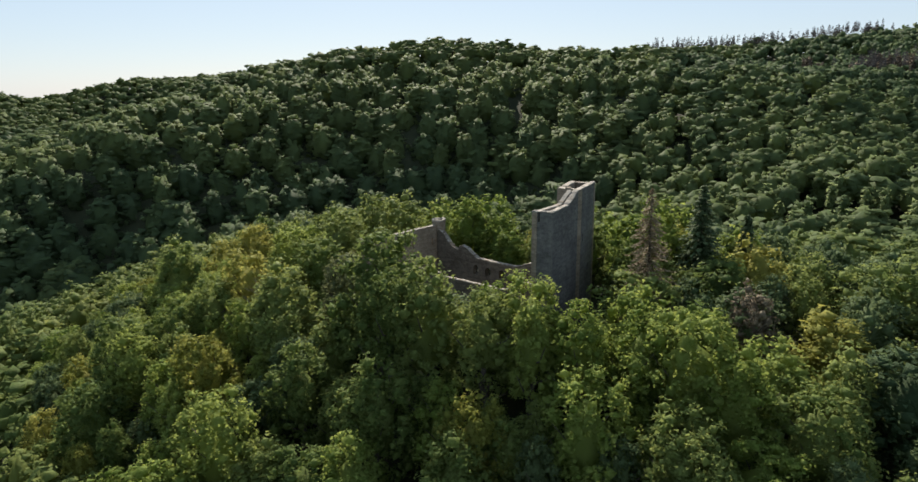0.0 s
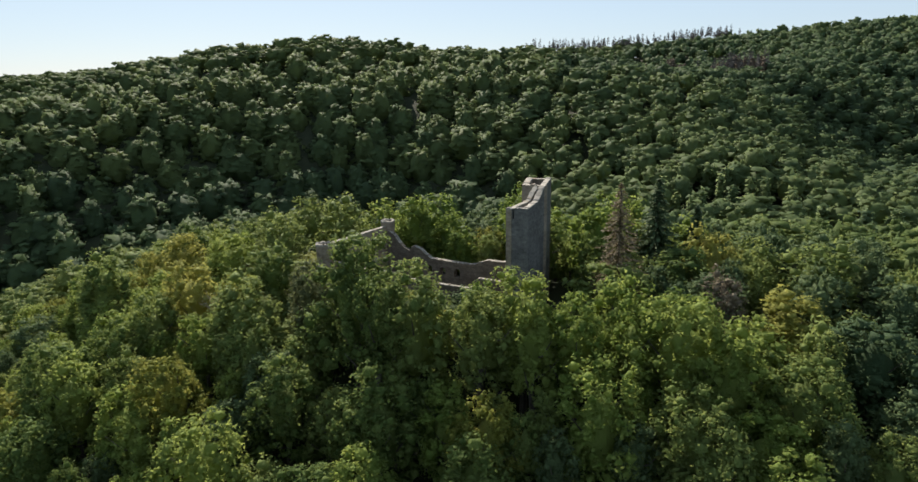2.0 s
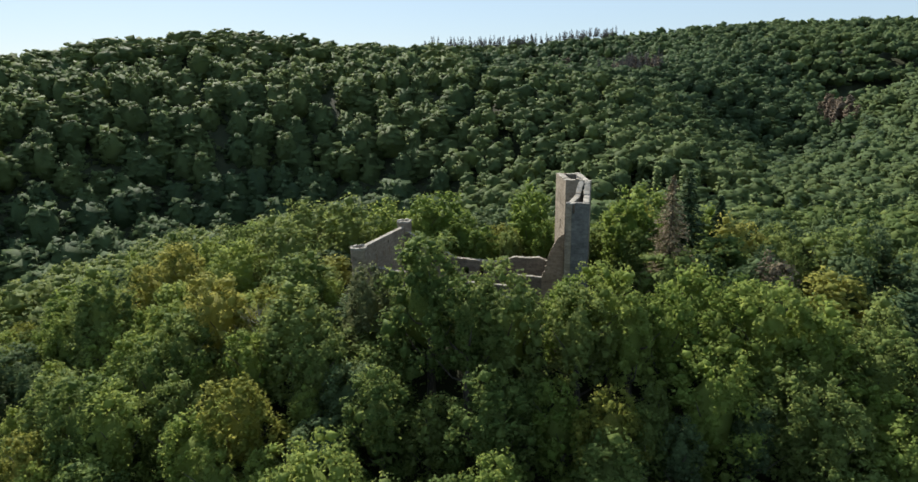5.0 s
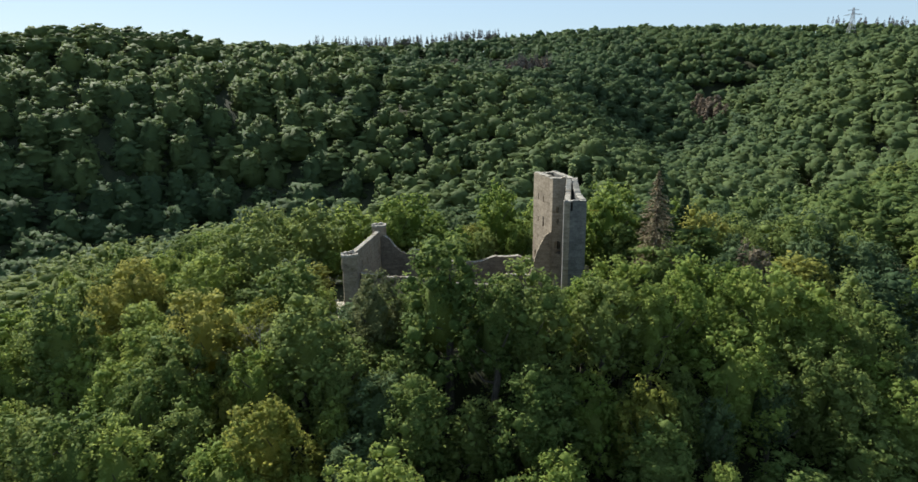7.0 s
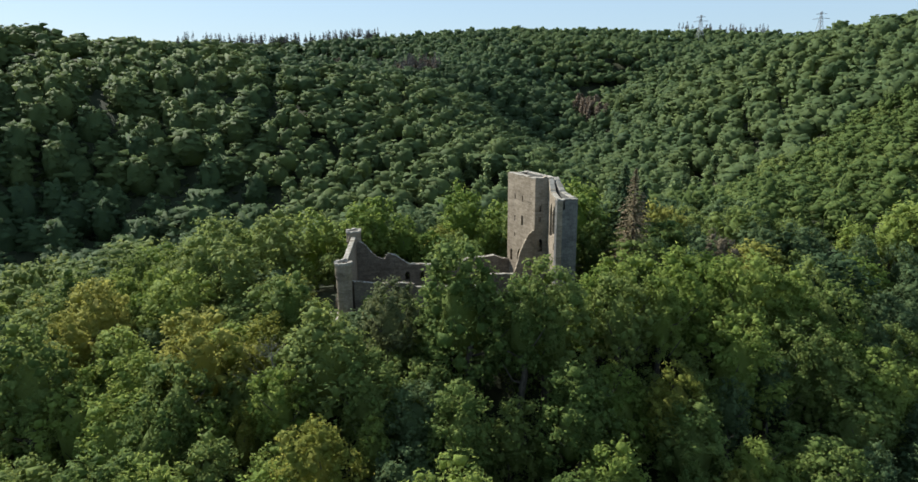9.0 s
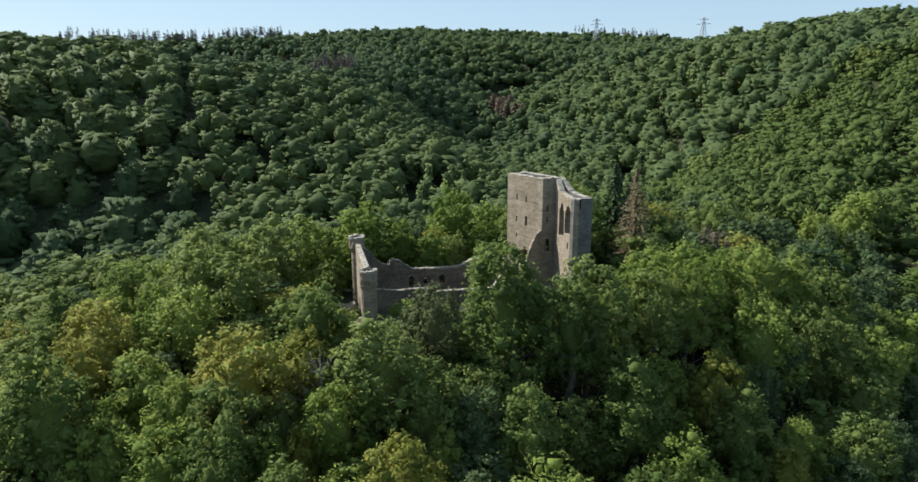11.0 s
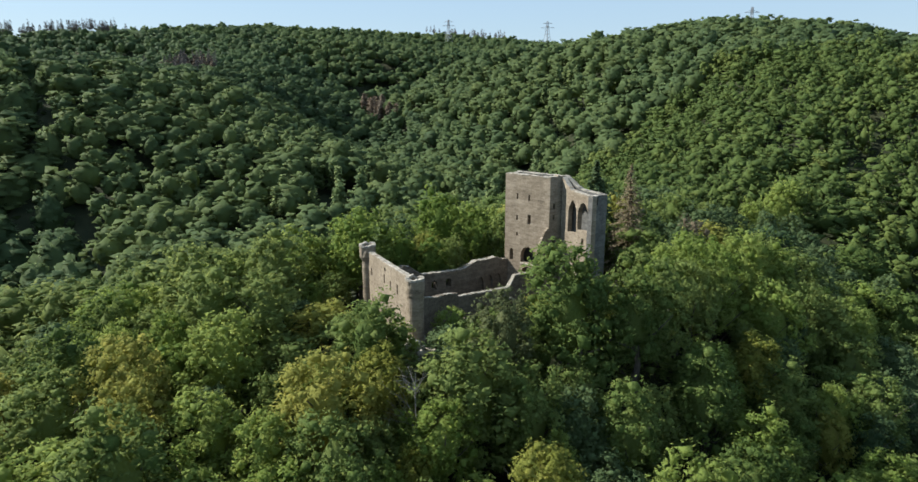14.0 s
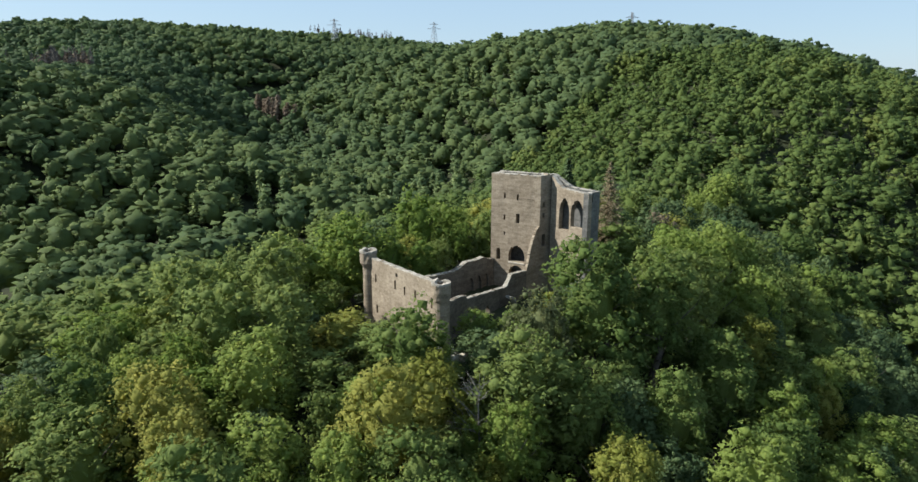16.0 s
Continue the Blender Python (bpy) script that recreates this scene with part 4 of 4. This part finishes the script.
STOP = [(0, 10.5), (2.0, 10.0), (4.5, 9.3), (7.0, 9.0), (9.4, 8.4), (9.8, 7.8), (15, 7.3), (20.2, 6.8), (20.6, 7.0), (21.6, 8.5), (25.1, 8.3)]
masonry(wall_s, "wall", south, 1.5, STOP, 0.7, [opening(10.6, 2.2, 1.3, 3.0, 0.5), opening(15.0, 3.0, 1.5, 2.3, 0.5), opening(4.5, 4.6, 0.6, 1.2)], 0.24, 13, stone=STONE_DAMP_SHADE)
# where it climbs to the keep in a torn curve
masonry(wall_s, "torn_spur", Path([(-41.4, 80.75), (-38.35, 80.8)]), 1.5, [(0, 8.4), (0.4, 9.8), (0.9, 11.6), (1.5, 13.1), (2.2, 14.3), (3.05, 15.0)], 0.45, [], 0.2, 14, cap=False)


def turret(x, y, top, foot, radius, flare, seed, label):
    """A round corner turret: slender shaft, corbelled head, hollow broken rim."""
    rng = np.random.default_rng(seed)
    t = new("corner_turret")
    t.location = (x, y, 0)
    tagged(t, label, "castle turret", "corner turrets")
    seg = 20
    prof = [(radius * 1.12, foot), (radius * 1.03, foot + 2.0)] + [(radius, foot + 2 + (top - 2.4 - foot - 2) * k / 8) for k in range(1, 9)]
    prof += [(radius + flare * 0.5, top - 2.05), (radius + flare, top - 1.75), (radius + flare, top - 0.9), (radius + flare, top - 0.1)]
    inner = [(radius + flare - 0.38, top - 0.1), (radius + flare - 0.42, top - 1.6), (0.02, top - 1.7)]
    V, F = [], []
    rag = rng.normal(size=seg) * 0.10
    for k, (r, z) in enumerate(prof + inner):
        for s in range(seg):
            w = 6.28318 * s / seg
            rr = r * (1 + 0.025 * rng.normal())
            zz = z + (rag[s] if abs(z - (top - 0.1)) < 0.01 else 0)
            V.append((rr * math.cos(w), rr * math.sin(w), zz))
    for k in range(len(prof) + len(inner) - 1):
        for s in range(seg):
            i, j = k * seg + s, k * seg + (s + 1) % seg
            F.append((i, j, j + seg, i + seg))
    child("shaft", mesh_from("shaft", V, F, STONE), t)
    V, F = [], []
    for s in range(seg):
        w = 6.28318 * s / seg
        z = top - 0.1 + rag[s]
        for r, dz in ((radius + flare + 0.06, -0.16), (radius + flare + 0.04, 0.10), (radius + flare - 0.40, 0.10), (radius + flare - 0.44, -0.16)):
            V.append((r * math.cos(w), r * math.sin(w), z + dz + rng.normal() * 0.03))
    for s in range(seg):
        for j in range(4):
            a, b = s * 4 + j, s * 4 + (j + 1) % 4
            c, d = ((s + 1) % seg) * 4 + (j + 1) % 4, ((s + 1) % seg) * 4 + j
            F.append((a, d, c, b))
    child("coping", mesh_from("coping", V, F, COPING), t, "pale stone rim")
    return t


turret(-64.9, 89.7, 14.3, 1.5, 0.84, 0.32, 1, "slender round turret with corbelled head at the wall corner")
turret(-66.7, 73.2, 13.8, 1.5, 1.02, 0.12, 2, "stout round turret with a hollow broken head at the wall corner")


# ---------------------------------------------------------------- rubble and remains
def stones(name, spots, label, seed, size=(0.25, 0.8)):
    """A heap of fallen stones: blocks with knocked-off corners."""
    rng = np.random.default_rng(seed)
    V, F, at = [], [], 0
    v0, f0 = ICO1
    for x, y, z, r, n in spots:
        for k in range(n):
            s = rng.uniform(*size)
            c = np.array([x, y, z]) + rng.normal(size=3) * np.array([r, r, r * 0.22])
            v = np.sign(v0) * np.abs(v0) ** 0.6 * (1 + 0.15 * rng.normal(size=(len(v0), 1)))
            v = v * s * rng.uniform(0.6, 1.1, 3) + c
            V.append(v); F.append(f0 + at); at += len(v)
    me = big_mesh(name, np.concatenate(V), np.concatenate(F), RUBBLE)
    return tagged(new(name, me), label, "rubble", kind="stuff")


stones("rubble_heap", [(-68.2, 72.4, 5.6, 1.0, 46), (-68.4, 76.5, 4.9, 1.0, 30), (-67.6, 70.6, 4.8, 0.9, 30)], "pale fallen stones heaped at the foot of the turret", 5)

buttress = tagged(new("buttress"), "low stone buttress with a sloping top against the wall", "buttress")
bm = bmesh.new()
bmesh.ops.create_cube(bm, size=1.0, matrix=Matrix.Translation((-67.3, 84.5, 3.6)) @ Matrix.Diagonal((1.6, 1.8, 4.4, 1)))
for v in bm.verts:
    if v.co.z > 4 and v.co.x < -67.3:
        v.co.z -= 0.9
bmesh.ops.bevel(bm, geom=bm.edges[:], offset=0.08, segments=1, affect="EDGES")
me = bpy.data.meshes.new("masonry"); bm.to_mesh(me); bm.free(); me.materials.append(STONE)
child("masonry", me, buttress)

# broken vault springing on the inside of the south wall
vault = tagged(new("vault_remnant"), "broken pale vault springer on the south wall", "vault")
V, F = [], []
for k in range(9):
    a = radians(10 + 20 * k / 2)
    for o in (0.0, 0.9):
        for r in (1.7, 2.1):
            V.append((-46.6 + o * 0.3, 79.4 - o, 0))
            V[-1] = (-47.2 + r * math.cos(a) * 0.75, 79.9 - o, 4.0 + r * math.sin(a) * 0.9)
for k in range(8):
    i = k * 4
    for a, b_ in ((0, 1), (1, 3), (3, 2), (2, 0)):
        F.append((i + a, i + b_, i + b_ + 4, i + a + 4))
F.append((0, 2, 3, 1)); F.append((32, 33, 35, 34))
child("springer", mesh_from("springer", V, F, COPING), vault)

# a clearing of dry grass below the keep's east side
gx, gy = np.meshgrid(np.linspace(-34, -26, 14), np.linspace(76, 92, 20))
gz = ground_z(gx, gy) + 0.12
keep_out = np.hypot((gx + 30) / 4.2, (gy - 84) / 8.2)
gz = gz - np.clip(keep_out - 0.8, 0, 1) * 1.2
V = np.stack([gx, gy, gz], -1).reshape(-1, 3)
i = (np.arange(19)[:, None] * 14 + np.arange(13)[None, :]).ravel()
T = np.concatenate([np.stack([i, i + 1, i + 15], 1), np.stack([i, i + 15, i + 14], 1)])
tagged(new("grass_clearing", big_mesh("grass_clearing", V, T, GRASS)), "small clearing of dry yellowish grass", "grass", kind="structure")


# ---------------------------------------------------------------- power line beyond the hills
def pylon(x, y, top, spread):
    """A lattice pylon: four legs drawn together upwards, cross-bracing, two pairs of arms."""
    g = float(ground_z(x, y)) - 1
    h = top - g
    p = new("power_pylon")
    p.location = (x, y, g)
    tagged(p, "grey steel lattice pylon beyond the wooded ridge", "pylon", "power line")

    def bar(pairs, w, name):
        V, F = [], []
        for a, b_ in pairs:
            v, f = tube([a, b_], [w, w], 4)
            F += [tuple(i + len(V) for i in q) for q in f]
            V += list(v)
        child(name, mesh_from(name, V, F, STEEL), p)
    half = lambda z: spread * (1 - z / h) ** 1.3 + 0.5
    lv = [h * k / 9 for k in range(10)]
    legs, braces = [], []
    for z0, z1 in zip(lv[:-1], lv[1:]):
        c0 = [(sx * half(z0), sy * half(z0), z0) for sx, sy in ((1, 1), (-1, 1), (-1, -1), (1, -1))]
        c1 = [(sx * half(z1), sy * half(z1), z1) for sx, sy in ((1, 1), (-1, 1), (-1, -1), (1, -1))]
        for k in range(4):
            legs.append((c0[k], c1[k]))
            braces += [(c0[k], c1[(k + 1) % 4]), (c0[(k + 1) % 4], c1[k])]
    bar(legs, 0.22, "leg_frame")
    bar(braces, 0.10, "lattice_brace")
    for k, (zf, arm) in enumerate(((0.93, 5.0), (0.80, 8.0))):
        z = h * zf
        d = np.array([0.75, -0.66, 0])
        bar([(tuple(-d * arm + np.array([0, 0, z])), tuple(d * arm + np.array([0, 0, z]))), (tuple(-d * arm + np.array([0, 0, z])), (0, 0, z + 1.6)), (tuple(d * arm + np.array([0, 0, z])), (0, 0, z + 1.6))], 0.16, "cross_arm")


pylon(432, 614, 106, 5.0)
pylon(331, 673, 107, 4.0)
pylon(346, 297, 89, 4.0)


# ---------------------------------------------------------------- a few trees that differ
def bare_tree(x, y, top, label, seed):
    """A dead broad-leaved tree: grey trunk and many thin bare limbs."""
    rng = np.random.default_rng(seed)
    g = float(ground_z(x, y)) - 0.2
    h = top - g
    t = new("bare_tree")
    t.location = (x, y, g)
    tagged(t, label, "dead tree", "trees round the castle")
    V, F = tube([(0, 0, -0.5), (0.1, 0, h * 0.4), (0.0, 0.15, h * 0.7), (0.1, 0.1, h)], [0.16, 0.12, 0.07, 0.02], 6)
    child("trunk", mesh_from("trunk", V, F, DEADWOOD, True), t)
    for k in range(26):
        s = rng.uniform(0.35, 0.95)
        ph = rng.uniform(0, 6.283)
        ln = (1.15 - s) * h * 0.30 + 0.6
        a = np.array([0, 0, h * s])
        d = np.array([math.cos(ph), math.sin(ph), rng.uniform(0.5, 1.3)])
        m = a + d * ln * 0.55
        e = m + (d + rng.normal(size=3) * 0.4) * ln * 0.5
        V, F = tube([a, m, e], [0.04, 0.028, 0.008], 4)
        for q in range(3):
            w = a + (e - a) * rng.uniform(0.4, 0.9)
            v, f = tube([w, w + (d * 0.5 + rng.normal(size=3) * 0.6) * ln * 0.35], [0.016, 0.006], 3)
            F += [tuple(i + len(V) for i in r) for r in f]
            V += list(v)
        child("limb", mesh_from("limb", V, F, DEADWOOD, True), t)


bare_tree(-75.0, 59.0, 9.6, "thin bare dead tree with dull grey limbs", 3)
broadleaf(-61.8, 62.4, 14.4, 3.2, LEAF_GREY, "small grey-green tree before the curtain wall")
broadleaf(-11.4, 74.3, 14.2, 2.8, LEAF_BROWN, "half-dead tree with a thin grey-brown crown")
